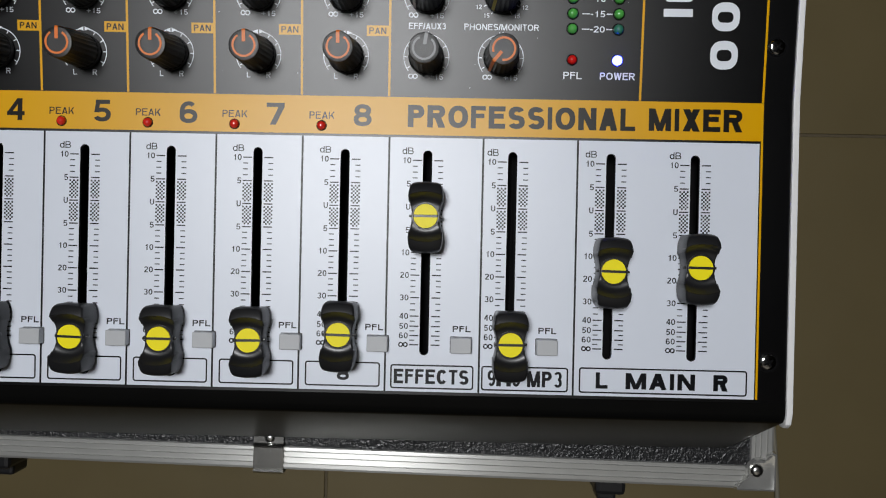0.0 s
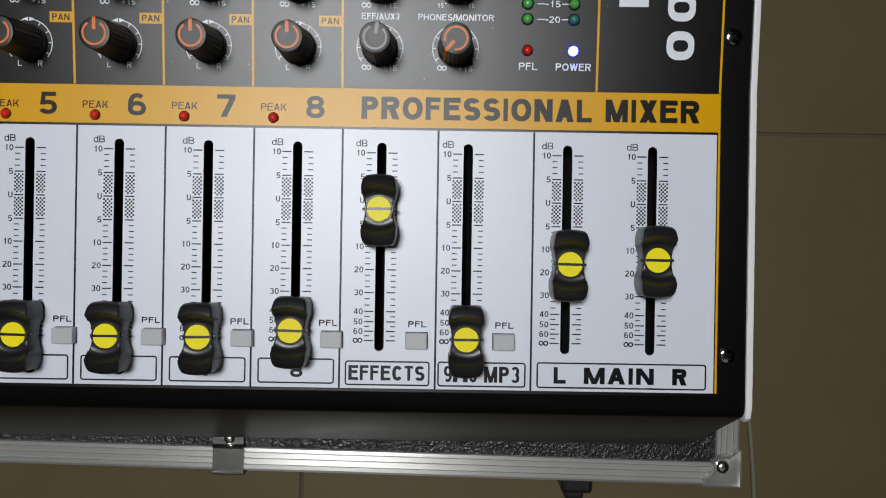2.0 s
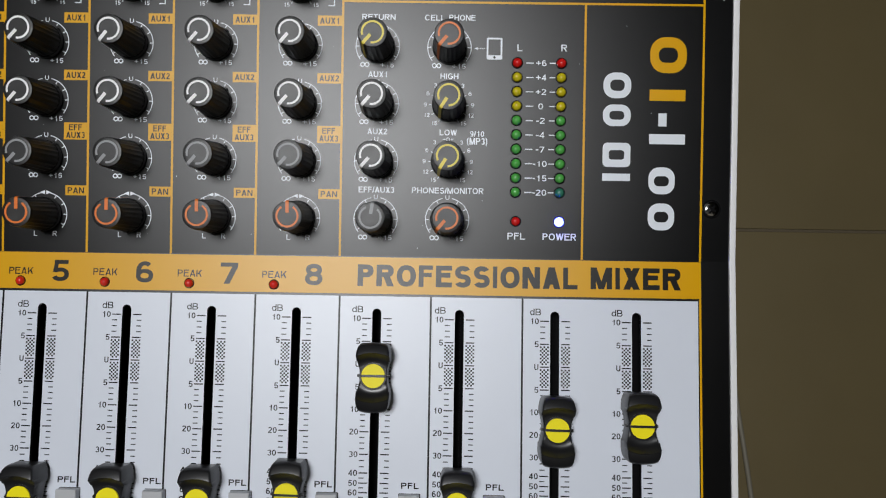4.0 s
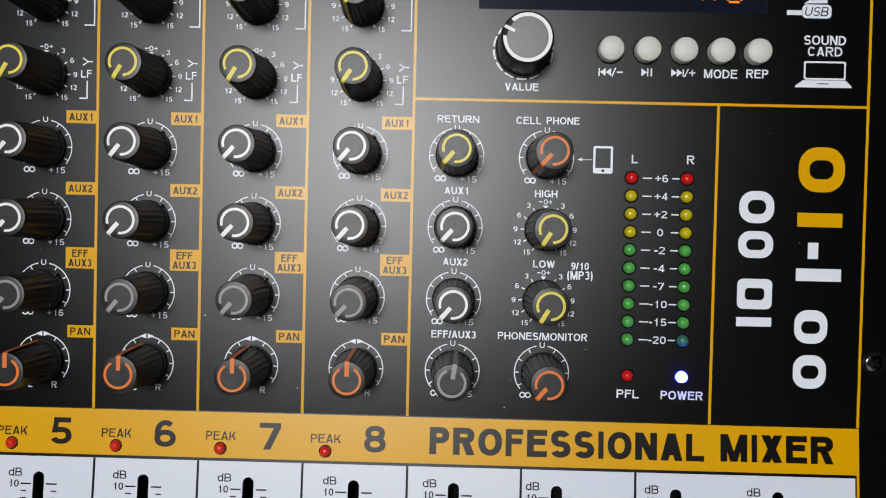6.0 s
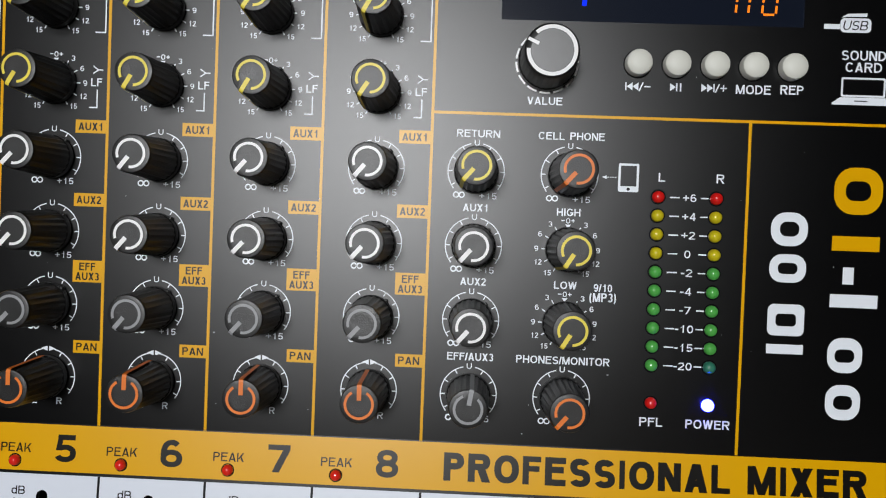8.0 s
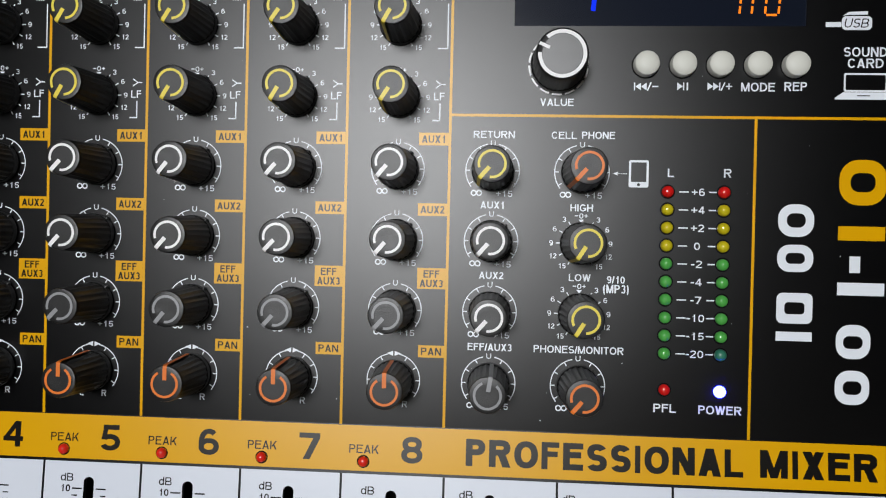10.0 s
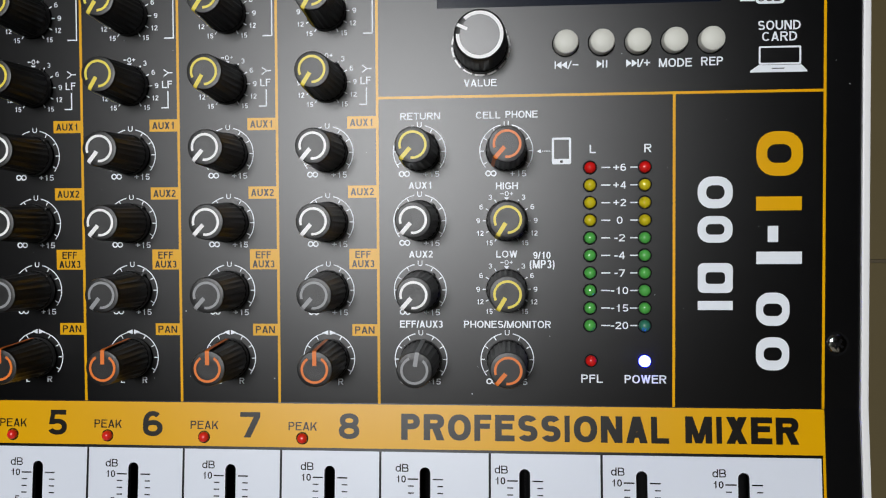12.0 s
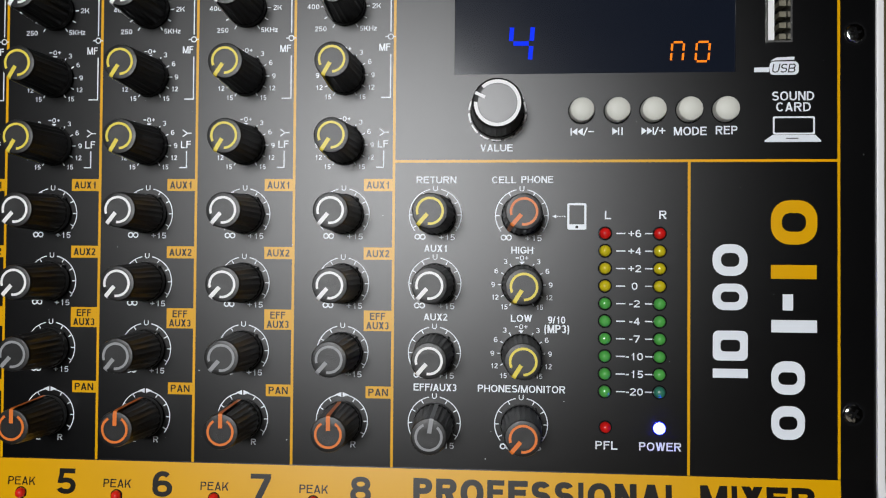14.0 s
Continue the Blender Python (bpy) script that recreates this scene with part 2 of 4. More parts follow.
class Ink:
    """Collects flat printed shapes, in millimetres, into one mesh."""

    def __init__(self):
        self.v, self.f = [], []

    def poly(self, pts):
        n = len(self.v)
        self.v += [(x, y, 0.0) for x, y in pts]
        self.f.append(tuple(range(n, n + len(pts))))
        return self

    def rect(self, x0, y0, x1, y1):
        return self.poly([(x0, y0), (x1, y0), (x1, y1), (x0, y1)])

    def line(self, x0, y0, x1, y1, w):
        d = math.hypot(x1 - x0, y1 - y0)
        nx, ny = -(y1 - y0) / d * w / 2, (x1 - x0) / d * w / 2
        return self.poly([(x0 + nx, y0 + ny), (x0 - nx, y0 - ny), (x1 - nx, y1 - ny), (x1 + nx, y1 + ny)])

    def arc(self, cx, cy, r, w, a0, a1, n=24):
        k = len(self.v)
        for i in range(n + 1):
            a = radians(a0 + (a1 - a0) * i / n)
            for q in (r - w / 2, r + w / 2):
                self.v.append((cx + q * math.cos(a), cy + q * math.sin(a), 0.0))
        for i in range(n):
            j = k + 2 * i
            self.f.append((j, j + 1, j + 3, j + 2))
        return self

    def disc(self, cx, cy, r, n=20):
        return self.poly([(cx + r * math.cos(2 * math.pi * i / n), cy + r * math.sin(2 * math.pi * i / n)) for i in range(n)])

    def band(self, outer, inner):
        k, n = len(self.v), len(outer)
        self.v += [(x, y, 0.0) for x, y in list(outer) + list(inner)]
        for i in range(n):
            j = (i + 1) % n
            self.f.append((k + i, k + j, k + n + j, k + n + i))
        return self

    def border(self, x0, y0, x1, y1, r, w):
        return self.band(rounded(x0, y0, x1, y1, r), rounded(x0 + w, y0 + w, x1 - w, y1 - w, max(r - w, 0.05)))

    def text(self, s, cx, cy, h, w=None, bold=0.012, anchor=0.5, heavy=0.0):
        """Sets a text letter by letter to the widths of a bold grotesque, h high and w wide."""
        spots, x = [], 0.0
        for ch in s:
            adv = ADVANCE.get(ch, 0.67)
            wide = {"I": 0.15, "i": 0.15, "-": 0.25, "+": 0.48, "/": 0.30}.get(ch, adv - 0.10)
            y0, y1 = {"-": (0.34, 0.52), "+": (0.16, 0.84), "(": (-0.22, 1.05), ")": (-0.22, 1.05), "z": (0.0, 0.74)}.get(ch, (0.0, 1.0))
            if ch != " ":
                spots.append((ch, x + (adv - wide) / 2, wide, y0, y1))
            x += adv
        first, last = spots[0][1], spots[-1][1] + spots[-1][2]
        w = w or (last - first) * h / 0.716
        k_ = w / (last - first)
        cx += w * (0.5 - anchor)
        for ch, x0, wide, y0, y1 in spots:
            gx, gy = cx - w / 2 + (x0 - first) * k_, cy + h * (y0 - 0.5)
            self.glyph(ch, gx, gy, wide * k_, h * (y1 - y0), h * (0.13 + 1.45 * heavy + 2.5 * bold))
        return self

    def glyph(self, ch, gx, gy, w, h, t):
        """One character of a plain grotesque, drawn with even strokes of width t in a box w by h."""
        t = min(t, w) if ch in "I-+/1()" else min(t, w * (0.25 if ch in "MW" else 0.34))
        u = min(t * 0.88, h * 0.5)
        d = t * 1.13
        q = (h + u) / 4
        step = [0]

        def lift(n):
            """Each stroke lies a hair above the one before."""
            self.v[n:] = [(x + gx, y + gy, step[0] * 0.0012) for x, y, _ in self.v[n:]]
            step[0] += 1

        def bar(x0, y0, x1, y1):
            n = len(self.v)
            self.rect(x0, y0, x1, y1)
            lift(n)

        def slant(x0, y0, x1, y1, wide=d):
            n = len(self.v)
            self.poly([(x0, y0), (x0 + wide, y0), (x1 + wide, y1), (x1, y1)])
            lift(n)

        def bow(x, y, rx, ry, a0=0, a1=360):
            n, k = len(self.v), max(6, int(abs(a1 - a0) / 14))
            for i in range(k + 1):
                a = radians(a0 + (a1 - a0) * i / k)
                c, s_ = math.cos(a), math.sin(a)
                c, s_ = math.copysign(abs(c) ** 0.9, c), math.copysign(abs(s_) ** 0.9, s_)
                self.v += [(x + (rx - t) * c, y + (ry - u) * s_, 0.0), (x + rx * c, y + ry * s_, 0.0)]
            for i in range(k):
                j = n + 2 * i
                self.f.append((j, j + 1, j + 3, j + 2))
            lift(n)

        def lobe(y0, y1, right):
            ry = (y1 - y0) / 2
            rx = min(ry * 1.1, right - t * 1.1)
            bow(right - rx, y0 + ry, rx, ry, -90, 90)
            bar(t * 0.5, y0, right - rx, y0 + u)
            bar(t * 0.5, y1 - u, right - rx, y1)

        if ch in "BDEFHKLMNPR":
            bar(0, 0, t, h)
        if ch in "EF":
            bar(t, h - u, w * (1.0 if ch == "E" else 0.98), h)
            bar(t, h * 0.56 - u / 2, w * 0.9, h * 0.56 + u / 2)
        if ch in "EL":
            bar(t, 0, w, u)
        if ch in "HMN":
            bar(w - t, 0, w, h)
        if ch in "BPR":
            lobe(h * (0.45 if ch == "P" else 0.47) - (u * 0.3 if ch == "B" else u * 0.2), h, w * (0.94 if ch == "B" else 0.98))
        if ch == "B":
            lobe(0, h * 0.47 + u * 0.6, w)
        elif ch == "D":
            lobe(0, h, w)
        elif ch == "R":
            slant(w - d * 1.05, 0, w * 0.40, h * 0.46, d * 1.05)
        elif ch == "H":
            bar(t, h / 2 - u / 2, w - t, h / 2 + u / 2)
        elif ch == "K":
            slant(t * 0.75, h * 0.34, w - d * 1.2, h, d * 1.1)
            slant(w - d * 1.2, 0, w * 0.36, h * 0.6, d * 1.1)
        elif ch == "M":
            slant(w / 2 - d * 0.45, 0, t * 0.1, h, d * 0.9)
            slant(w / 2 - d * 0.45, 0, w - t * 0.1 - d * 0.9, h, d * 0.9)
        elif ch == "N":
            slant(w - d * 1.02, 0, d * -0.02, h, d * 1.04)
        elif ch in "AV":
            for x in (0, w - d):
                slant(x, 0 if ch == "A" else h, (w - d) / 2, h if ch == "A" else 0)
            if ch == "A":
                bar(w * 0.24, h * 0.2, w * 0.76, h * 0.2 + u)
        elif ch == "X":
            slant(0, 0, w - d * 1.1, h, d * 1.1)
            slant(w - d * 1.1, 0, 0, h, d * 1.1)
        elif ch == "Y":
            slant(0, h, (w - d) / 2, h * 0.4)
            slant(w - d, h, (w - d) / 2, h * 0.4)
            bar(w / 2 - t / 2, 0, w / 2 + t / 2, h * 0.45)
        elif ch == "W":
            for x0, x1 in ((0, 0.25), (0.5, 0.25), (0.5, 0.75), (1, 0.75)):
                slant(x0 * (w - d), h, x1 * (w - d), 0)
        elif ch == "T":
            bar(0, h - u, w, h)
            bar(w / 2 - t / 2, 0, w / 2 + t / 2, h - u)
        elif ch in "zZ":
            bar(0, h - u, w, h)
            bar(0, 0, w, u)
            slant(0, u, w - d * 1.2, h - u, d * 1.2)
        elif ch == "U":
            r = min(w / 2, h * 0.4)
            bow(w / 2, r, w / 2, r, 180, 360)
            bar(0, r, t, h)
            bar(w - t, r, w, h)
        elif ch in "O0":
            bow(w / 2, h / 2, w / 2, h / 2)
        elif ch in "CG":
            bow(w / 2, h / 2, w / 2, h / 2, 38, 322 if ch == "C" else 335)
            if ch == "G":
                bar(w * 0.52, h * 0.52 - u, w, h * 0.52)
                bar(w - t, h * 0.14, w, h * 0.52 - u)
        elif ch == "S":
            bow(w / 2, h - q, w * 0.48, q, 25, 270)
            bow(w / 2, q, w / 2, q, 205, 450)
        elif ch == "8":
            bow(w / 2, h - q * 0.95, w * 0.46, q * 0.95)
            bow(w / 2, q * 1.03, w / 2, q * 1.03)
        elif ch == "3":
            bow(w / 2, h - q, w * 0.47, q, -90, 155)
            bow(w / 2, q, w / 2, q, -155, 90)
        elif ch == "2":
            r = h * 0.3
            bow(w / 2, h - r, w / 2, r, -20, 165)
            slant(0, u * 0.9, w - d * 1.15, h - r * 1.25, d * 1.2)
            bar(0, 0, w, u)
        elif ch == "5":
            bow(w / 2, h * 0.32, w / 2, h * 0.32, -155, 140)
            bar(w * 0.14, h - u, w * 0.94, h)
            slant(w * 0.06, h * 0.42, w * 0.14, h - u, t * 0.9)
        elif ch in "69":
            f = 0 if ch == "6" else 180
            y = h * 0.32 if ch == "6" else h * 0.68
            bow(w / 2, y, w / 2, h * 0.32)
            bow(w / 2, h / 2, w / 2, h / 2, 48 + f, 200 + f)
        elif ch == "4":
            bar(w * 0.6, 0, w * 0.6 + t, h)
            bar(0, h * 0.22, w, h * 0.22 + u)
            slant(0, h * 0.22 + u * 0.6, w * 0.6 - t * 0.1, h, t)
        elif ch == "7":
            bar(0, h - u, w, h)
            slant(w * 0.2, 0, w - d * 1.1, h - u, d * 1.1)
        elif ch == "1":
            x = w * 0.5
            bar(x, 0, x + t, h)
            slant(x - w * 0.38, h * 0.66, x, h * 0.84, t * 0.9)
        elif ch == "d":
            bow(w * 0.5, h * 0.37, w * 0.5, h * 0.37)
            bar(w - t, 0, w, h)
        elif ch == "I":
            bar(0, 0, w, h)
        elif ch == "-":
            bar(0, 0, w, h)
        elif ch == "+":
            bar(0, h / 2 - u / 2, w, h / 2 + u / 2)
            bar(w / 2 - t / 2, 0, w / 2 + t / 2, h)
        elif ch == "/":
            slant(0, 0, w - t, h, t)
        elif ch in "()":
            bow(w if ch == "(" else 0, h / 2, w, h / 2, *((105, 255) if ch == "(" else (-75, 75)))
        return self

    def infinity(self, cx, cy, w, h, t):
        r = h / 2 - t / 2
        self.arc(cx - w / 2 + h / 2, cy, r, t, 0, 360, 18)
        return self.arc(cx + w / 2 - h / 2, cy, r, t, 0, 360, 18)

    def mesh(self, name):
        me = bpy.data.meshes.new(name)
        me.from_pydata([(x * MM, y * MM, z * MM) for x, y, z in self.v], [], self.f)
        bm = bmesh.new()
        bm.from_mesh(me)
        for fc in bm.faces:
            if fc.normal.z < 0:
                fc.normal_flip()
        bm.to_mesh(me)
        bm.free()
        return me


# ------------------------------------------------------------------ the room
FLOOR = -0.45


def room():
    bm = box(bmesh.new(), -2.2, -2.2, FLOOR - 0.1, 2.2, 2.2, FLOOR - 0.002)
    # Unseen walls and ceiling, near-black so little light bounces off them.
    floor = tagged(part("floor", bm, M_GROUT, label="beige square floor tiles with narrow brown joints"), category="floor", kind="structure")
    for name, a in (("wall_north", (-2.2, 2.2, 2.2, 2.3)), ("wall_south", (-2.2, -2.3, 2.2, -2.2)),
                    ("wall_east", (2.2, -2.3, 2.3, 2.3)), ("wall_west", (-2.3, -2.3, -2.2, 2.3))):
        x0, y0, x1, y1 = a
        tagged(part(name, box(bmesh.new(), x0, y0, FLOOR, x1, y1, 2.05), M_WALL, label="plain near-black room wall, unseen"), category="wall", kind="structure")
    tagged(part("ceiling", box(bmesh.new(), -2.3, -2.3, 2.05, 2.3, 2.3, 2.15), M_WALL, label="plain near-black room ceiling, unseen"), category="ceiling", kind="structure")
    return floor


floor = room()

# ------------------------------------------------------------------ the flight case
CASE_TOP = -0.070
CASE_W, CASE_D = 0.452, 0.36


def flight_case():
    case = new("flight_case")
    case.matrix_basis = pose(0.1575, -0.1355, CASE_TOP, 0, 0, -0.9)
    tagged(case, "black leatherette flight case with aluminium edge rails", "case")
    h = CASE_TOP - FLOOR
    part("body", box(bmesh.new(), -CASE_W + 0.002, 0.002, -h, -0.002, CASE_D - 0.002, -0.0012, 0.001), M_LEATHER, case)

    def rail(length):
        """An angle profile with three grooves along its flange; runs along x, its outer corner at 0."""
        prof = [(0.0, -0.022), (0.0, -0.0012), (0.0012, 0.0), (0.0028, 0.0002), (0.0030, -0.0007), (0.0036, -0.0007), (0.0038, 0.0002),
                (0.0054, 0.0002), (0.0056, -0.0007), (0.0061, -0.0007), (0.0063, 0.0002), (0.0078, 0.0002), (0.0080, -0.0007), (0.0085, -0.0007),
                (0.0087, 0.0002), (0.0096, 0.0001), (0.0098, -0.0012), (0.0016, -0.0014), (0.0014, -0.022)]
        bm = bmesh.new()
        a = [bm.verts.new((0, y, z)) for y, z in prof]
        b = [bm.verts.new((-length, y, z)) for y, z in prof]
        n = len(prof)
        for i in range(n):
            j = (i + 1) % n
            bm.faces.new((a[i], a[j], b[j], b[i]))
        bm.faces.new(a)
        bm.faces.new(list(reversed(b)))
        return mesh_of("edge_rail", bm)

    long_rail, short_rail = rail(CASE_W - 0.02), rail(CASE_D - 0.02)
    part("edge_rail", long_rail, M_ALU, case, pose(-0.01, 0, 0), "ribbed aluminium edge rail")
    part("edge_rail", long_rail, M_ALU, case, pose(-CASE_W + 0.01, CASE_D, 0, 0, 0, 180), "ribbed aluminium edge rail")
    part("edge_rail", short_rail, M_ALU, case, pose(0, CASE_D - 0.01, 0, 0, 0, 90), "ribbed aluminium edge rail")
    part("edge_rail", short_rail, M_ALU, case, pose(-CASE_W, 0.01, 0, 0, 0, -90), "ribbed aluminium edge rail")

    # stamped corner with a scalloped edge
    outline = [(0.7, -0.4), (0.7, 16.0), (-1.0, 16.6), (-2.6, 15.4), (-4.0, 13.4), (-6.2, 13.8), (-8.8, 13.4), (-11.0, 11.6), (-12.2, 9.0),
               (-12.0, 6.6), (-13.4, 4.0), (-15.4, 2.6), (-16.4, 1.0), (-16.0, -0.4)]
    bm = bmesh.new()
    lo = [bm.verts.new((x * MM, y * MM, -0.002 if i in (0, 1, 13) else 0.0003)) for i, (x, y) in enumerate(outline)]
    hi = [bm.verts.new((x * MM * 0.94 - 0.0002, y * MM * 0.94 + 0.0003, 0.0014)) for x, y in outline]
    for i in range(len(outline)):
        j = (i + 1) % len(outline)
        bm.faces.new((lo[i], lo[j], hi[j], hi[i]))
    loop = hi
    for scale, z in ((0.86, 0.0019), (0.76, 0.0016), (0.64, 0.0014)):
        ring = [bm.verts.new((x * MM * scale - 0.0009 * (1 - scale) * 8, y * MM * scale + 0.0009 * (1 - scale) * 8, z)) for x, y in outline]
        for i in range(len(outline)):
            j = (i + 1) % len(outline)
            bm.faces.new((loop[i], loop[j], ring[j], ring[i]))
        loop = ring
    bm.faces.new(loop)
    corner_mesh = mesh_of("corner", bm, True)
    rivet_mesh = mesh_of("rivet", lathe([(0.0036, 0.0), (0.0035, 0.0008), (0.0029, 0.0017), (0.0017, 0.0023), (0.0007, 0.0024)], 20), True)
    for m in (pose(0, 0, 0), pose(0, CASE_D, 0, 0, 0, 90), pose(-CASE_W, CASE_D, 0, 0, 0, 180), pose(-CASE_W, 0, 0, 0, 0, -90)):
        corner = part("corner", corner_mesh, M_CHROME, case, m, "scalloped chrome case corner")
        part("rivet", rivet_mesh, M_CLIP, corner, pose(-0.0078, 0.0084, 0.0013) @ Matrix.Scale(0.8, 4), "domed chrome rivet")

    # bent clip over the front rail
    bm = bmesh.new()
    prof = [(-0.0018, -0.016), (-0.0018, -0.0002), (-0.0008, 0.0012), (0.0002, 0.0006), (0.0008, 0.0011), (0.0094, 0.0012), (0.0104, 0.0021), (0.0114, 0.0012), (0.0156, 0.0012)]
    ys = []
    for x in (-0.0063, 0.0063):
        ys.append([bm.verts.new((x, y, z)) for y, z in prof] + [bm.verts.new((x, y, z - 0.0008)) for y, z in reversed(prof)])
    n = len(ys[0])
    for i in range(n):
        j = (i + 1) % n
        bm.faces.new((ys[0][i], ys[0][j], ys[1][j], ys[1][i]))
    for i in range(len(prof) - 1):
        for q in ys:
            bm.faces.new((q[i], q[i + 1], q[n - 2 - i], q[n - 1 - i]))
    clip = part("clip", bm, M_CLIP, case, pose(-0.2125, 0.0, 0), "chrome spring clip over the rail")
    part("rivet", rivet_mesh, M_CHROME, clip, pose(0.0005, 0.0136, 0.0010) @ Matrix.Scale(0.62, 4), "small rivet")

    # catches on the front
    bm = box(bmesh.new(), -0.007, -0.013, -0.05, 0.007, 0.002, -0.024, 0.002)
    box(bm, -0.0045, -0.018, -0.045, 0.0045, -0.012, -0.032, 0.0015)
    catch_mesh = mesh_of("catch", bm)
    for x in (-0.0625, -0.345):
        catch = part("catch", catch_mesh, M_CAP, case, pose(x, 0, 0), "black latch on the case front")
        part("catch_plate", box(bmesh.new(), -0.014, -0.0035, -0.06, 0.014, 0.002, -0.018, 0.001), M_CLIP, catch, label="chrome latch plate")
    return case


flight_case()


def floor_cable():
    cu = bpy.data.curves.new("cable", "CURVE")
    cu.dimensions, cu.bevel_depth, cu.bevel_resolution = "3D", 0.0022, 3
    pts = [(0.300, -0.075), (0.3085, -0.13), (0.3155, -0.18), (0.3215, -0.24), (0.3245, -0.31), (0.323, -0.40)]
    s = cu.splines.new("NURBS")
    s.points.add(len(pts) - 1)
    for p, (x, y) in zip(s.points, pts):
        p.co = (x, y, FLOOR + 0.0026, 1)
    s.use_endpoint_u, s.order_u = True, 4
    ob = bpy.data.objects.new("cable", cu)
    me = bpy.data.meshes.new_from_object(ob)
    bpy.data.objects.remove(ob)
    me.materials.clear()
    tagged(part("cable", me, M_CABLE, label="thin pale cable lying on the floor tiles"), category="cable")


floor_cable()

# ------------------------------------------------------------------ the mixer: chassis
mixer = new("audio_mixer")
tagged(mixer, "black compact audio mixing console with white fader field", "audio mixer")

PITCH = 28.8
LEFT = -8 * PITCH
SLOTS = [LEFT + PITCH * k + PITCH - 14.5 for k in range(8)] + [12.7, 40.6, 72.7, 100.1]
EDGE_L, EDGE_R = LEFT - 11.0, 131.2
TOP = 205.0


def slot_loop(x, grow=0.0):
    r = 1.5 + grow
    pts = [(x + r * math.cos(radians(a)), -6.2 + r * math.sin(radians(a))) for a in range(0, 181, 20)]
    return pts + [(x + r * math.cos(radians(a)), -70.5 + r * math.sin(radians(a))) for a in range(180, 361, 20)]


slots = [slot_loop(x) for x in SLOTS]
part("fader_plate", sheet("fader_plate", [[(EDGE_L, HINGE), (EDGE_L, -85.0), (EDGE_R, -85.0), (EDGE_R, HINGE)]] + slots, 1.6), M_PANEL, mixer)
DISPLAY = (16.6, 123.9, 94.2, 158.0)
USB = (102.2, 131.8, 109.2, 146.0)
holes = [[(a, b), (c, b), (c, d), (a, d)] for a, b, c, d in (DISPLAY, USB)]
part("knob_plate", sheet("knob_plate", [[(EDGE_L, HINGE), (EDGE_R, HINGE), (EDGE_R, TOP), (EDGE_L, TOP)]] + holes, 1.6), M_PANEL, mixer, RISE)


def chassis():
    """Front bend, sloping front, bottom and back: one folded shell from side to side."""
    prof = [(-85.0, 0.0), (-88.6, -0.1), (-90.3, -0.6), (-91.7, -1.8), (-92.6, -3.8), (-113.9, -53.0), (-114.5, -55.6), (-113.0, -57.5),
            (196.0, -57.5), (196.0, 12.0), (194.5, 11.0), (194.5, -56.0), (-111.6, -56.0), (-90.4, -5.0), (-88.4, -2.0), (-85.0, -1.6)]
    bm = bmesh.new()
    rows = [[bm.verts.new((x * MM, y * MM, z * MM)) for y, z in prof] for x in (EDGE_L, EDGE_R)]
    n = len(prof)
    for i in range(n):
        j = (i + 1) % n
        bm.faces.new((rows[0][i], rows[0][j], rows[1][j], rows[1][i]))
    for r in rows:
        bm.faces.new(r)
    bmesh.ops.triangulate(bm, faces=[f for f in bm.faces if len(f.verts) > 4])
    return mesh_of("chassis", bm, True)


part("chassis", chassis(), M_FRONT, mixer, label="black satin steel chassis with sloping front")
for x in SLOTS:
    part("fader_tray", box(bmesh.new(), -0.004, -0.074, -0.012, 0.004, -0.003, -0.0105), M_DARK, mixer, at(x, 0))
    part("fader_rail", box(bmesh.new(), -0.0003, -0.072, -0.0105, 0.0003, -0.005, -0.0085), M_DARK, mixer, at(x + 0.7, 0))


def cheek(x0, x1):
    """A white end panel that follows the fold of the top."""
    zt = lambda y: max(0.0, (y - HINGE) * 0.084)
    line = [(-58.0, -40.0), (-88.0, -20.0), (-93.7, -4.0), (-93.4, -1.6), (-92.0, 0.1), (-89.7, 0.7), (-88.2, 0.8), (13.0, 0.8), (200.0, zt(200) + 0.8), (200.0, -40.0)]
    bm = bmesh.new()
    rows = [[bm.verts.new((x * MM, y * MM, z * MM)) for y, z in line] for x in (x0, x1)]
    n = len(line)
    for i in range(n):
        j = (i + 1) % n
        bm.faces.new((rows[0][i], rows[0][j], rows[1][j], rows[1][i]))
    caps = [bm.faces.new(r) for r in rows]
    bmesh.ops.bevel(bm, geom=list({e for f in caps for e in f.edges}), offset=0.0004, segments=2, profile=0.5, affect="EDGES")
    return mesh_of("end_panel", bm, True)


part("end_panel", cheek(EDGE_R + 0.02, 133.2), M_CHEEK, mixer, label="white end panel")
part("end_panel", cheek(EDGE_L - 2.0, EDGE_L - 0.02), M_CHEEK, mixer, label="white end panel")
foot = mesh_of("foot", lathe([(0.008, -0.0700), (0.009, -0.069), (0.009, -0.0575)], 20))
for x in (-225.0, 118.0):
    for y in (-98.0, 180.0):
        part("foot", foot, M_RUBBER, mixer, at(x, y), "black rubber foot")

# ------------------------------------------------------------------ printed fields
part("white_field", sheet("white_field", [[(LEFT, -0.5), (LEFT, -84.0), (120.8, -84.0), (120.8, -0.5)]] + [slot_loop(x, 0.02) for x in SLOTS], 0.02), M_WHITE, mixer, at(0, 0, 0.03), "white printed fader field")
part("amber_band", Ink().rect(LEFT, 0.3, 121.9, 12.7).mesh("amber_band"), M_ORANGE, mixer, at(0, 0, 0.03), "amber printed band")


def rule(m, *corners):
    part("amber_rule", Ink().rect(*corners).mesh("amber_rule"), M_ORANGE, mixer, m @ at(0, 0, 0.03))


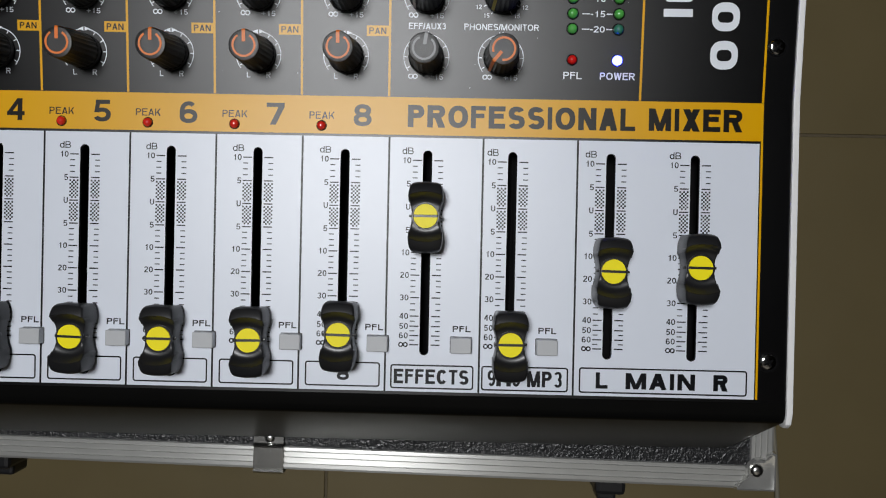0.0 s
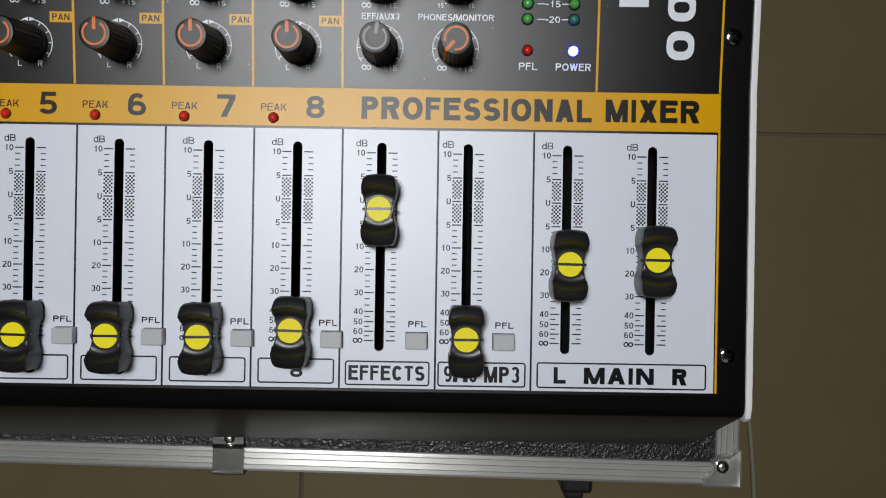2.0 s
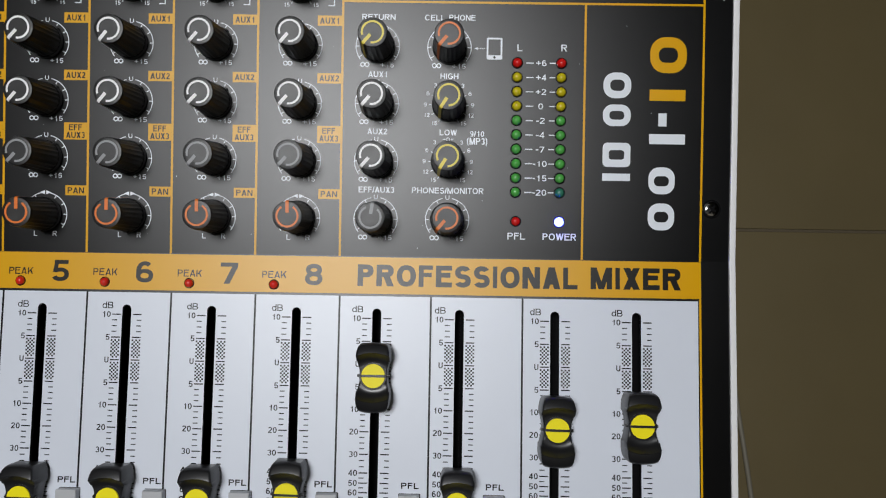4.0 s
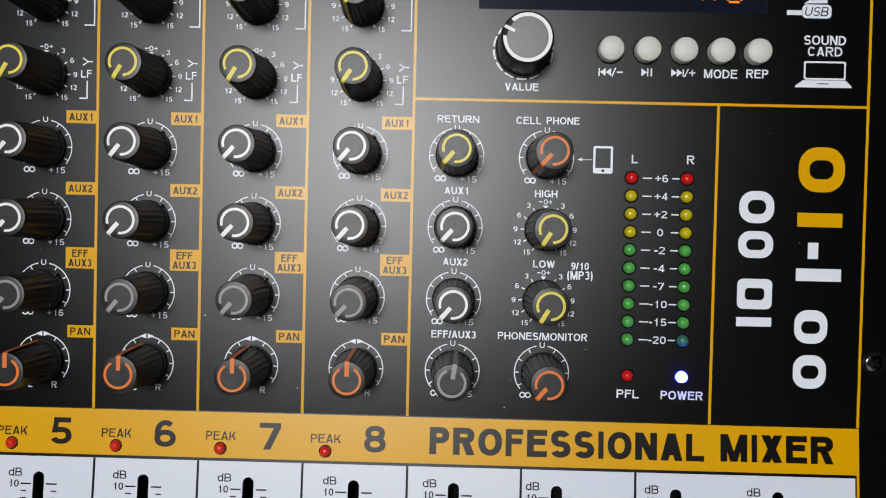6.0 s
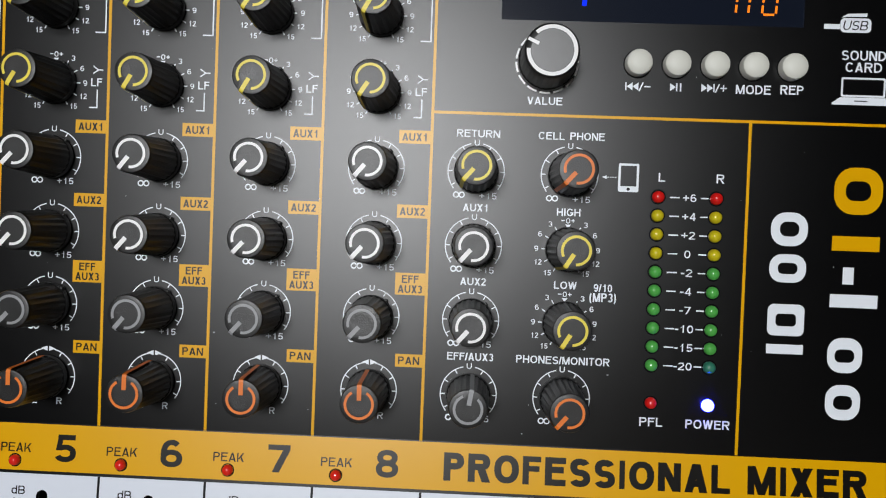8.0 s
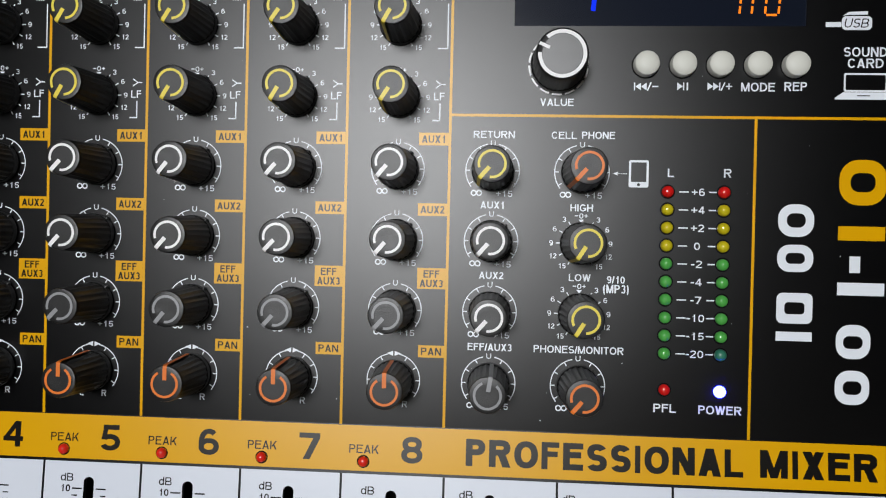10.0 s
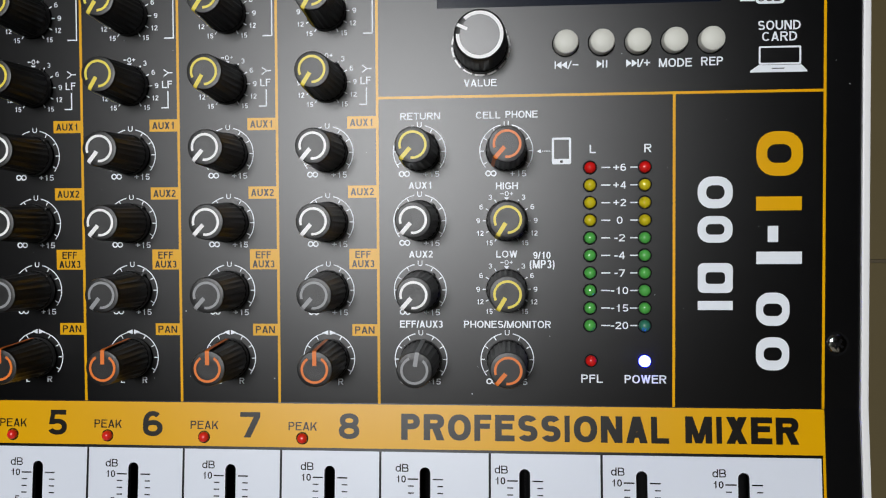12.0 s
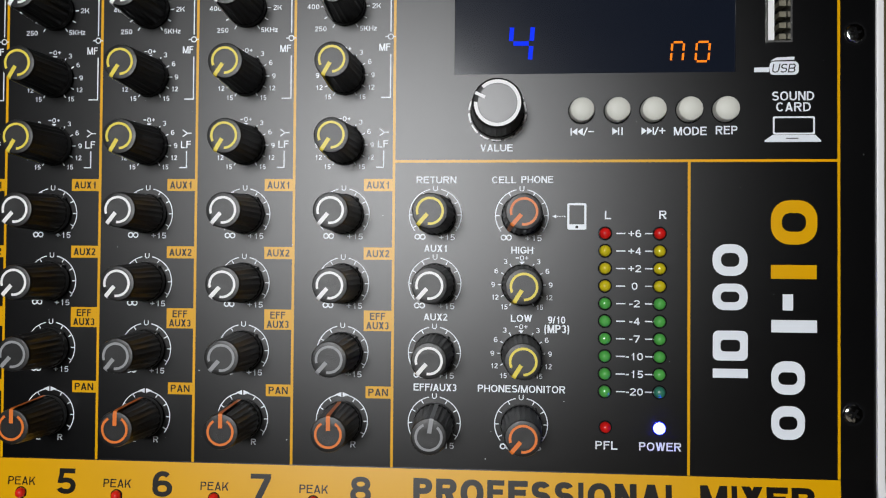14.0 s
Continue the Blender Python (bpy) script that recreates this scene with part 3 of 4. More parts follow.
for k in range(9):
    x = LEFT + PITCH * k
    rule(RISE, x - 0.4 - 0.38, 12.9, x - 0.4 + 0.38, 190.0)
rule(RISE, -0.02, 99.0, 121.2, 99.75)
rule(RISE, 81.3, 12.9, 82.05, 98.99)
rule(RISE, 121.21, 12.9, 121.95, 190.0)
rule(Matrix(), 121.2, -84.0, 121.9, 0.28)
STRIP = [-28.6 * (7 - k) for k in range(8)]
for x in STRIP + [30.9, 61.8]:
    part("field_rule", Ink().rect(x - 0.32, -84.0, x + 0.32, -0.5).mesh("field_rule"), M_INKK, mixer, at(0, 0, 0.05))


def letter(m, mat, text, *args, **more):
    part("lettering", Ink().text(text, *args, **more).mesh("lettering"), mat, mixer, m)


FLAT, SLOPED = at(0, 0, 0.05), RISE @ at(0, 0, 0.05)
letter(FLAT, M_INKO, "PROFESSIONAL", 43.1, 6.55, 7.3, 74.4, 0.0, heavy=0.085)
letter(FLAT, M_INKO, "MIXER", 99.9, 6.75, 7.3, 30.4, 0.0, heavy=0.085)
for k in range(8):
    x = LEFT + PITCH * (k + 1)
    letter(FLAT, M_INKO, str(k + 1), x - 9.0, 6.5, 7.2, 5.9 if k else 3.4, 0.0, heavy=0.06)
    letter(FLAT, M_INKO, "PEAK", x - 22.4, 6.3, 2.35, 8.3, 0.0, heavy=0.02)


def fader_scale():
    """The dB scale on both sides of a slot, centred on it."""
    k = Ink()
    k.text("dB", -6.5, -4.9, 2.2, 3.7, 0.0, 0.5, 0.015)
    marks = (("10", -8.0), ("5", -15.7), ("U", -23.3), ("5", -30.9), ("10", -38.3), ("20", -45.7), ("30", -53.1), ("40", -59.2), ("50", -62.5), ("60", -65.6))
    for s, y in marks:
        k.text(s, -5.4, y, 1.95, 2.9 if len(s) == 2 else 1.4, 0.0, 1.0, 0.035)
    k.infinity(-6.9, -68.6, 3.2, 1.7, 0.42)
    ys = [y for _, y in marks] + [-68.6]
    for y in ys:
        k.rect(-4.9, y - 0.2, -1.95, y + 0.2).rect(2.2, y - 0.2, 5.1, y + 0.2)
    for a, b, n in zip(ys, ys[1:], (3, 0, 0, 3, 3, 3, 2, 1, 1, 1)):
        for i in range(n):
            y = a + (b - a) * (i + 1) / (n + 1)
            k.rect(-4.85, y - 0.17, -3.2, y + 0.17).rect(3.5, y - 0.17, 5.1, y + 0.17)
    for top in (-15.7, -23.3):
        for r in range(10):
            for c in range(5):
                if (r + c) % 2 == 0:
                    for x0 in (-4.95, 2.15):
                        x, y = x0 + c * 0.6, top - 0.7 - r * 0.62
                        k.rect(x, y - 0.60, x + 0.57, y)
    return k.mesh("fader_scale")


scale_mesh = fader_scale()
for x in SLOTS:
    part("fader_scale", scale_mesh, M_INKK, mixer, at(x, 0, 0.05))


def legend_box(x0, y0, x1, y1):
    part("legend_box", Ink().border(x0, y0, x1, y1, 1.0, 0.5).mesh("legend_box"), M_INKK, mixer, FLAT)


for k, x in enumerate(SLOTS[:8]):
    legend_box(STRIP[k] - 26.4, -82.8, STRIP[k] - 1.6, -74.6)
    letter(FLAT, M_INKK, str(k + 1), x + 0.7, -78.6, 4.3, 4.0 if k else 2.4, 0.0, heavy=0.08)
legend_box(1.8, -83.1, 29.2, -75.1)
legend_box(31.7, -83.1, 60.2, -75.0)
legend_box(63.7, -83.1, 118.5, -74.7)
for s, x, y, h, wide in (("EFFECTS", 15.3, -79.0, 4.8, 24.6), ("9/10 MP3", 46.0, -79.0, 5.2, 24.4), ("L", 71.2, -78.9, 5.3, 3.9), ("MAIN", 90.3, -78.9, 5.3, 22.6), ("R", 109.9, -78.9, 5.3, 4.7)):
    letter(FLAT, M_INKK, s, x, y, h, wide, 0.0, heavy=0.11)
for x in [r - 3.8 for r in STRIP] + [25.0, 53.1]:
    letter(FLAT, M_INKK, "PFL", x, -63.1, 2.0, 5.9, 0.0, heavy=0.06)

# ------------------------------------------------------------------ rotary knobs
KNOB_H = 17.4
knob_shape = lathe([(0.0057, 0.0006), (0.0058, 0.0014), (0.0057, 0.0022), (0.0056, 0.0024), (0.00482, 0.0160), (0.00475, 0.0169),
                    (0.0046, 0.01732), (0.0043, 0.0174), (0.0022, 0.01735), (0.0006, 0.01733)], 44, 0.00030, 0.0024, 0.0161)
box(knob_shape, -0.0062, -0.0004, 0.0005, -0.0052, 0.0004, 0.0020, 0.0002)
knob_mesh = mesh_of("knob", knob_shape, True)
knob_mesh.materials.append(M_KNOB)
knob_mesh.materials.append(M_KNOBTOP)
for face in knob_mesh.polygons:
    face.material_index = int(face.center.z > 0.0173)


def pointer_mesh():
    """A broken ring on the knob's top and a bar that runs over its edge and down the side, towards +x."""
    bm = bmesh.new()

    def strip(points, closed_top):
        lows = []
        for (x0, y0, z0), (x1, y1, z1) in points:
            lows.append((bm.verts.new((x0 * MM, y0 * MM, z0 * MM)), bm.verts.new((x1 * MM, y1 * MM, z1 * MM))))
        for a, b in zip(lows, lows[1:]):
            bm.faces.new((a[0], a[1], b[1], b[0]))

    ring = []
    for i in range(33):
        a = radians(32 + (360 - 64) * i / 32)
        c, s = math.cos(a), math.sin(a)
        ring.append(((3.02 * c, 3.02 * s, KNOB_H + 0.14), (3.68 * c, 3.68 * s, KNOB_H + 0.14)))
    strip(ring, True)
    w = 0.55
    line = [(1.0, KNOB_H + 0.15), (4.25, KNOB_H + 0.15), (4.78, 17.38), (4.96, 16.9), (5.08, 16.0), (5.88, 2.6)]
    strip([((r, w, z), (r, -w, z)) for r, z in line], True)
    return mesh_of("pointer", bm)


POINTER = {c: pointer_mesh() for c in "wygo"}
PAINT = {"w": M_PW, "y": M_PY, "g": M_PG, "o": M_PO}
NAMES = {"w": "white", "y": "yellow", "g": "grey", "o": "orange"}


def aux_scale(ends):
    k = Ink()
    r, w = 7.35, 0.28
    k.arc(0, 0, r, w, -38, 78, 24).arc(0, 0, r, w, 102, 218, 24)
    for a in (-30, 0, 30, 60, 120, 150, 180, 210):
        c, s = math.cos(radians(a)), math.sin(radians(a))
        k.line((r - 1.15) * c, (r - 1.15) * s, r * c, r * s, 0.28)
    if ends == "pan":
        k.poly([(-2.0, 7.4), (-0.2, 6.7), (-0.2, 8.1)]).poly([(2.0, 7.4), (0.2, 8.1), (0.2, 6.7)])
        k.text("L", -3.3, -6.6, 1.75, 1.2).text("R", 3.3, -6.6, 1.75, 1.45)
    else:
        k.text("U", 0, 7.5, 1.5, 1.35)
        k.infinity(-4.3, -6.2, 3.2, 1.7, 0.36)
        k.text("+15", 3.3, -6.3, 1.65, 4.5)
    return k.mesh("knob_scale")


def eq_scale():
    k = Ink()
    spots = (("3", 4.6, 6.5), ("6", 7.1, 3.85), ("9", 8.0, 0.0), ("12", 7.5, -3.5), ("15", 4.95, -6.2))
    for i, (s, x, y) in enumerate(spots):
        for side in (1, -1):
            a = radians(60 - 30 * i)
            c, q = side * math.cos(a), math.sin(a)
            k.line(5.6 * c, 5.6 * q, 6.7 * c, 6.7 * q, 0.3)
            k.text(s, side * x, y, 1.4, 1.05 if i < 3 else 2.0)
    k.text("0", 0, 7.5, 1.4, 1.1).rect(-1.75, 7.38, -0.85, 7.66).rect(0.85, 7.4, 1.75, 7.64).rect(1.18, 7.07, 1.42, 7.97)
    k.poly([(-0.75, 6.5), (0, 5.5), (0.75, 6.5)])
    return k.mesh("knob_scale")


def freq_scale():
    k = Ink()
    for a in (-59, -29.5, 0, 180, 209.5, 239):
        c, q = math.cos(radians(a)), math.sin(radians(a))
        k.line(6.0 * c, 6.0 * q, 7.1 * c, 7.1 * q, 0.3)
    k.text("400", -9.4, 0, 1.4, 3.5).text("2K", 9.0, 0, 1.4, 2.6).text("250", -7.2, -6.4, 1.4, 3.4).text("5KHz", 6.6, -6.4, 1.4, 4.9)
    return k.mesh("knob_scale")


SCALES = {"aux": aux_scale("aux"), "pan": aux_scale("pan"), "eq": eq_scale(), "freq": freq_scale()}


def knob(x, y, color, kind, angle, label=""):
    part("knob_scale", SCALES[kind], M_INKW, mixer, up(x, y, 0.05))
    k = part("rotary_knob", knob_mesh, M_KNOB, mixer, up(x, y, 0.0, angle), label or "black ribbed rotary knob with %s pointer ring" % NAMES[color])
    part("pointer", POINTER[color], PAINT[color], k, None, NAMES[color] + " painted pointer and ring")


ROWS_Y = {"pan": 25.7, "aux3": 45.2, "aux2": 64.6, "aux1": 84.3, "lf": 104.1, "mf": 124.1, "freq": 143.9}
turns = random.Random(4)
for c in range(8):
    x = LEFT + PITCH * c + PITCH - 14.7
    j = lambda s=2.5: turns.uniform(-s, s)
    knob(x, ROWS_Y["pan"], "o", "pan", 90 + j(1.5))
    knob(x, ROWS_Y["aux3"], "g", "aux", 229 + j())
    knob(x, ROWS_Y["aux2"], "w", "aux", 229 + j())
    knob(x, ROWS_Y["aux1"], "w", "aux", 230 + j())
    knob(x, ROWS_Y["lf"], "y", "eq", 238 + j())
    knob(x, ROWS_Y["mf"], "y", "eq", 238 + j())
    knob(x, ROWS_Y["freq"], "w", "freq", 236 + j())
knob(11.5, 84.2, "y", "aux", 229)
knob(11.5, 64.8, "w", "aux", 229)
knob(11.5, 45.3, "w", "aux", 229)
knob(11.6, 25.7, "g", "aux", 81)
knob(35.8, 84.1, "o", "aux", 229)
knob(35.9, 64.7, "y", "eq", 238)
knob(35.8, 45.5, "y", "eq", 239)
knob(35.9, 25.8, "o", "aux", 230)

for c in range(8):
    eqmarks = Ink()
    x = LEFT + PITCH * (c + 1) - 0.78
    for y0, y1, w, lines in ((90.9, 94.4, 8.2, ("AUX1",)), (71.4, 74.9, 8.1, ("AUX2",)), (51.2, 57.0, 7.9, ("EFF", "AUX3")), (32.2, 35.6, 7.2, ("PAN",))):
        part("amber_tag", Ink().rect(x - w, y0, x - 0.005, y1).mesh("amber_tag"), M_ORANGE, mixer, RISE @ at(0, 0, 0.03))
        for i, s in enumerate(lines):
            yy = (y0 + y1) / 2 if len(lines) == 1 else (y1 - 1.65 - 2.6 * i)
            letter(SLOPED, M_INKO, s, x - w / 2, yy, 2.05, {"AUX1": 6.6, "AUX2": 6.6, "AUX3": 6.4, "EFF": 4.4, "PAN": 5.6}[s], 0.0, heavy=0.04)
    r = x + 0.78
    eqmarks.text("MF", r - 3.3, 132.0, 2.1, 3.2).text("LF", r - 3.6, 104.4, 2.1, 3.0)
    eqmarks.rect(r - 1.75, 136.4, r - 1.4, 160.0).rect(r - 1.75, 117.6, r - 1.4, 130.0).rect(r - 4.3, 117.45, r - 1.4, 117.8)
    eqmarks.rect(r - 3.55, 97.7, r - 3.2, 102.5).rect(r - 5.5, 97.55, r - 3.2, 97.9)
    eqmarks.arc(r - 1.6, 135.0, 0.75, 0.3, 0, 360, 16).rect(r - 3.2, 134.85, r - 2.4, 135.15).rect(r - 0.85, 134.85, r - 0.2 + 0.0, 135.15)
    eqmarks.line(r - 4.6, 108.7, r - 3.2, 107.7, 0.32).line(r - 4.6, 106.7, r - 3.2, 107.7, 0.32).line(r - 3.2, 107.7, r - 1.9, 107.7, 0.32)
    part("equaliser_mark", eqmarks.mesh("equaliser_mark"), M_INKW, mixer, RISE @ at(0, 0, 0.05))

# ------------------------------------------------------------------ master section lettering
for s, x0, x1, y, h in (("RETURN", 6.1, 17.4, 94.1, 1.95), ("CELL", 27.4, 34.2, 94.1, 1.95), ("PHONE", 35.6, 44.5, 94.2, 1.95), ("AUX1", 8.4, 15.0, 74.75, 1.95), ("HIGH", 32.9, 39.0, 74.4, 1.95),
                        ("AUX2", 8.4, 15.1, 55.4, 1.95), ("LOW", 32.9, 38.8, 55.35, 1.95), ("EFF/AUX3", 5.7, 17.8, 35.65, 2.0), ("PHONES/MONITOR", 23.8, 48.1, 35.65, 2.0),
                        ("9/10", 43.2, 48.0, 55.0, 1.95), ("(MP3)", 42.2, 49.1, 52.5, 2.3), ("PFL", 56.4, 62.4, 20.6, 2.3), ("POWER", 68.3, 79.7, 20.55, 2.3),
                        ("VALUE", 24.1, 33.2, 103.1, 2.0), ("MODE", 77.5, 86.4, 107.6, 2.35), ("REP", 88.8, 94.7, 107.8, 2.35), ("SOUND", 103.9, 115.1, 117.1, 2.5), ("CARD", 105.0, 114.2, 114.1, 2.5)):
    letter(SLOPED, M_INKW, s, (x0 + x1) / 2, y, h, x1 - x0, 0.0, heavy=0.035)
letter(SLOPED, M_INKW, "L", 59.6, 84.3, 2.3, 1.7, 0.0, heavy=0.035)
letter(SLOPED, M_INKW, "R", 74.6, 84.4, 2.3, 2.0, 0.0, heavy=0.035)
LEDS = [79.2 - 4.86 * i for i in range(10)]
for y, s in zip(LEDS, ("+6", "+4", "+2", "0", "-2", "-4", "-7", "-10", "-15", "-20")):
    letter(SLOPED, M_INKW, s, 66.95, y, 2.0, {1: 1.6, 2: 3.5, 3: 5.0}[len(s)] if s[0] != "-" else {2: 2.9, 3: 4.7}[len(s)], 0.0, heavy=0.03)
    for x0, x1 in ((61.9, 64.4), (69.8, 72.4)):
        part("level_dash", Ink().rect(x0, y - 0.17, x1, y + 0.17).mesh("level_dash"), M_INKW, mixer, SLOPED)


def symbol(name, ink):
    part(name, ink.mesh(name), M_INKW, mixer, SLOPED)


def tri(k, x, y, d):
    return k.poly([(x, y), (x - d * 1.5, y + 1.05), (x - d * 1.5, y - 1.05)])


# transport signs under the buttons
k = Ink().rect(49.2, 106.5, 49.55, 108.6)
tri(tri(k, 49.6, 107.55, -1), 51.1, 107.55, -1)
symbol("previous_symbol", k.line(52.8, 106.4, 53.8, 108.7, 0.35).rect(54.1, 107.4, 55.7, 107.75))
symbol("play_symbol", tri(Ink(), 62.2, 107.65, 1).rect(62.25, 106.6, 62.6, 108.7).rect(63.2, 106.6, 63.6, 108.7))
k = tri(tri(Ink(), 70.2, 107.7, 1), 71.7, 107.7, 1).rect(71.75, 106.65, 72.1, 108.75).line(72.3, 106.6, 73.3, 108.8, 0.35)
symbol("next_symbol", k.rect(73.5, 107.55, 75.2, 107.9).rect(74.18, 106.9, 74.52, 107.53).rect(74.18, 107.92, 74.52, 108.55))
symbol("telephone_symbol", Ink().band(rounded(48.4, 80.2, 53.7, 87.6, 0.5), rounded(49.0, 81.7, 53.1, 87.0, 0.1)))
k = Ink().poly([(44.2, 83.9), (45.4, 83.35), (45.4, 84.4)])
for i in range(4):
    k.rect(45.6 + 0.65 * i, 83.75, 45.95 + 0.65 * i, 84.0)
symbol("arrow_symbol", k)
symbol("laptop_symbol", Ink().band(rounded(104.1, 106.5, 115.3, 111.5, 0.5), rounded(104.6, 107.0, 114.8, 111.0, 0.3))
       .poly([(104.0, 106.4), (101.9, 104.9), (116.9, 104.9), (115.4, 106.4)]).rect(101.9, 104.45, 116.9, 104.9))
symbol("plug_symbol", Ink().poly(rounded(103.2, 122.9, 111.0, 126.6, 1.2)).rect(99.1, 123.7, 103.1, 125.0)
       .poly([(103.4, 126.65), (105.0, 127.7), (109.9, 127.9), (109.8, 127.0), (104.6, 126.9)]))
TOPMOST = RISE @ at(0, 0, 0.07)
usb = Ink().text("USB", 107.1, 124.75, 2.4, 6.2, 0.0)
usb.v = [(x + 0.2 * (y - 124.75), y, z) for x, y, z in usb.v]
part("lettering", usb.mesh("lettering"), M_INKK, mixer, TOPMOST)
part("telephone_button", Ink().disc(51.05, 80.95, 0.42).mesh("telephone_button"), M_INKK, mixer, TOPMOST)
part("laptop_touchpad", Ink().rect(107.6, 105.35, 110.9, 105.6).mesh("laptop_touchpad"), M_INKK, mixer, TOPMOST)

# the maker's mark, as plain shapes


def mark(ink, mat):
    part("maker_mark", ink.mesh("maker_mark"), mat, mixer, SLOPED)


mark(Ink().band(rounded(88.0, 67.7, 97.4, 76.4, 3.8), rounded(90.3, 70.2, 95.2, 74.0, 1.7)), M_INKW)
mark(Ink().band(rounded(88.0, 58.3, 97.4, 65.6, 3.2), rounded(90.2, 60.5, 95.2, 63.4, 1.3)), M_INKW)
mark(Ink().band(rounded(88.1, 44.5, 97.5, 52.7, 1.6), rounded(90.2, 47.0, 95.4, 50.2, 1.0)), M_INKW)
mark(Ink().rect(88.1, 39.8, 97.5, 42.3), M_INKW)
mark(Ink().rect(106.7, 58.4, 109.5, 62.8), M_INKW)
mark(Ink().rect(103.7, 52.4, 115.8, 55.8), M_INKW)
mark(Ink().band(rounded(103.7, 35.5, 112.6, 44.6, 3.6), rounded(105.6, 38.2, 110.6, 41.6, 1.5)), M_INKW)
mark(Ink().band(rounded(103.7, 23.3, 112.6, 32.4, 3.6), rounded(105.8, 26.0, 110.6, 29.6, 1.6)), M_INKW)
mark(Ink().band(rounded(103.6, 76.4, 115.9, 88.5, 5.0), rounded(106.5, 79.9, 112.9, 85.0, 2.2)), M_ORANGE)
mark(Ink().rect(103.6, 67.0, 115.7, 70.8), M_ORANGE)

# ------------------------------------------------------------------ lamps, buttons, display
led_mesh = lathe([(0.0016, -0.001), (0.0016, 0.0004), (0.00145, 0.0010), (0.0010, 0.0015), (0.0004, 0.0017)], 20)
led_mesh = mesh_of("led", led_mesh, True)
# Flat dark ring that paints the shade of an uncut hole round the LED.
hole_shade_mesh = Ink().arc(0, 0, 1.8, 0.34, 0, 360, 24).mesh("led_hole_shade")


def led(m, mat, label, scale=1.0):
    me = led_mesh.copy()
    ob = part("indicator_led", me, mat, mixer, m @ Matrix.Scale(scale, 4), label)
    part("led_hole_shade", hole_shade_mesh, M_DARK, ob, pose(0, 0, 0.00006))


for i, y in enumerate(LEDS):
    mat, label = ((M_RED, "unlit red level LED"), (M_LYEL, "unlit yellow level LED"), (M_GREEN, "unlit green level LED"))[0 if i == 0 else 1 if i < 4 else 2]
    led(up(58.85, y), mat, label)
    led(up(73.75, y), M_GREEN_BLUELIT if i == 9 else mat, label)
led(up(59.1, 25.6), M_RED, "red PFL indicator LED", 0.95)
led(up(73.75, 25.6), M_BLUE, "brightly lit blue power LED")
for c in range(8):
    led(at(LEFT + PITCH * (c + 1) - 22.5, 2.9), M_RED2, "dark red peak indicator LED", 0.9)

button_mesh = mesh_of("menu_button", lathe([(0.0034, -0.001), (0.0034, 0.0019), (0.0032, 0.0027), (0.0026, 0.0032), (0.0014, 0.0035), (0.0004, 0.0036)], 32), True)
# Flat black ring on the plate, painting the shadow gap round a button.
gap_shade_mesh = Ink().arc(0, 0, 3.55, 0.4, 0, 360, 32).mesh("button_gap_shade")
for i in range(5):
    b = part("menu_button", button_mesh, M_BTN, mixer, up(52.2 + 9.78 * i, 113.4), "round ivory push button")
    part("button_gap_shade", gap_shade_mesh, M_DARK, b, pose(0, 0, 0.00007))

pfl_mesh = mesh_of("pfl_button", box(bmesh.new(), -0.0034, -0.00255, -0.001, 0.0034, 0.00255, 0.0030, 0.0003))
# Same painted gap shade as a thin rectangular outline.
pfl_gap_shade = Ink().border(-3.58, -2.72, 3.58, 2.72, 0.3, 0.26).mesh("button_gap_shade")
for x in [r - 2.5 for r in STRIP] + [24.8, 52.8]:
    b = part("pfl_button", pfl_mesh, M_GREY, mixer, at(x, -68.3), "grey square push button")
    part("button_gap_shade", pfl_gap_shade, M_DARK, b, pose(0, 0, 0.00007))

# value encoder: skirt with white dashes, ribbed body, white ring on a grey top
enc = part("value_knob", mesh_of("value_knob", lathe([(0.0075, 0.0004), (0.0076, 0.0012), (0.0075, 0.0022), (0.0073, 0.0024), (0.0070, 0.0105), (0.0069, 0.0120), (0.0067, 0.0128), (0.0063, 0.0130), (0.0055, 0.01285), (0.0010, 0.0128)], 64, 0.00016, 0.0024, 0.0122), True),
           M_KNOB, mixer, up(28.8, 113.1, 0, 155), "large black encoder knob with white ring")
k = Ink().arc(0, 0, 5.75, 0.95, 22, 338, 40)
part("ring", k.mesh("ring"), M_PW, enc, pose(0, 0, 0.0131), "white painted ring")
part("pointer", Ink().rect(3.6, -0.42, 6.5, 0.42).mesh("pointer"), M_PW, enc, pose(0, 0, 0.01313), "white pointer line")
part("cap_disc", Ink().disc(0, 0, 5.2, 40).mesh("cap_disc"), M_CAPTOP, enc, pose(0, 0, 0.01305), "dark grey cap disc")
dash_mesh = Ink().arc(0, 0, 7.95, 0.5, 0, 20, 4).mesh("skirt_dash")
for i in range(14):
    part("skirt_dash", dash_mesh, M_PW, enc, pose(0, 0, 0.0003, 0, 0, i * 360 / 14))

a, b, c, d = DISPLAY
display = part("display", box(bmesh.new(), a * MM, b * MM, -0.003, c * MM, d * MM, -0.0004), M_GLASS, mixer, RISE, "dark acrylic display window with lit digits")


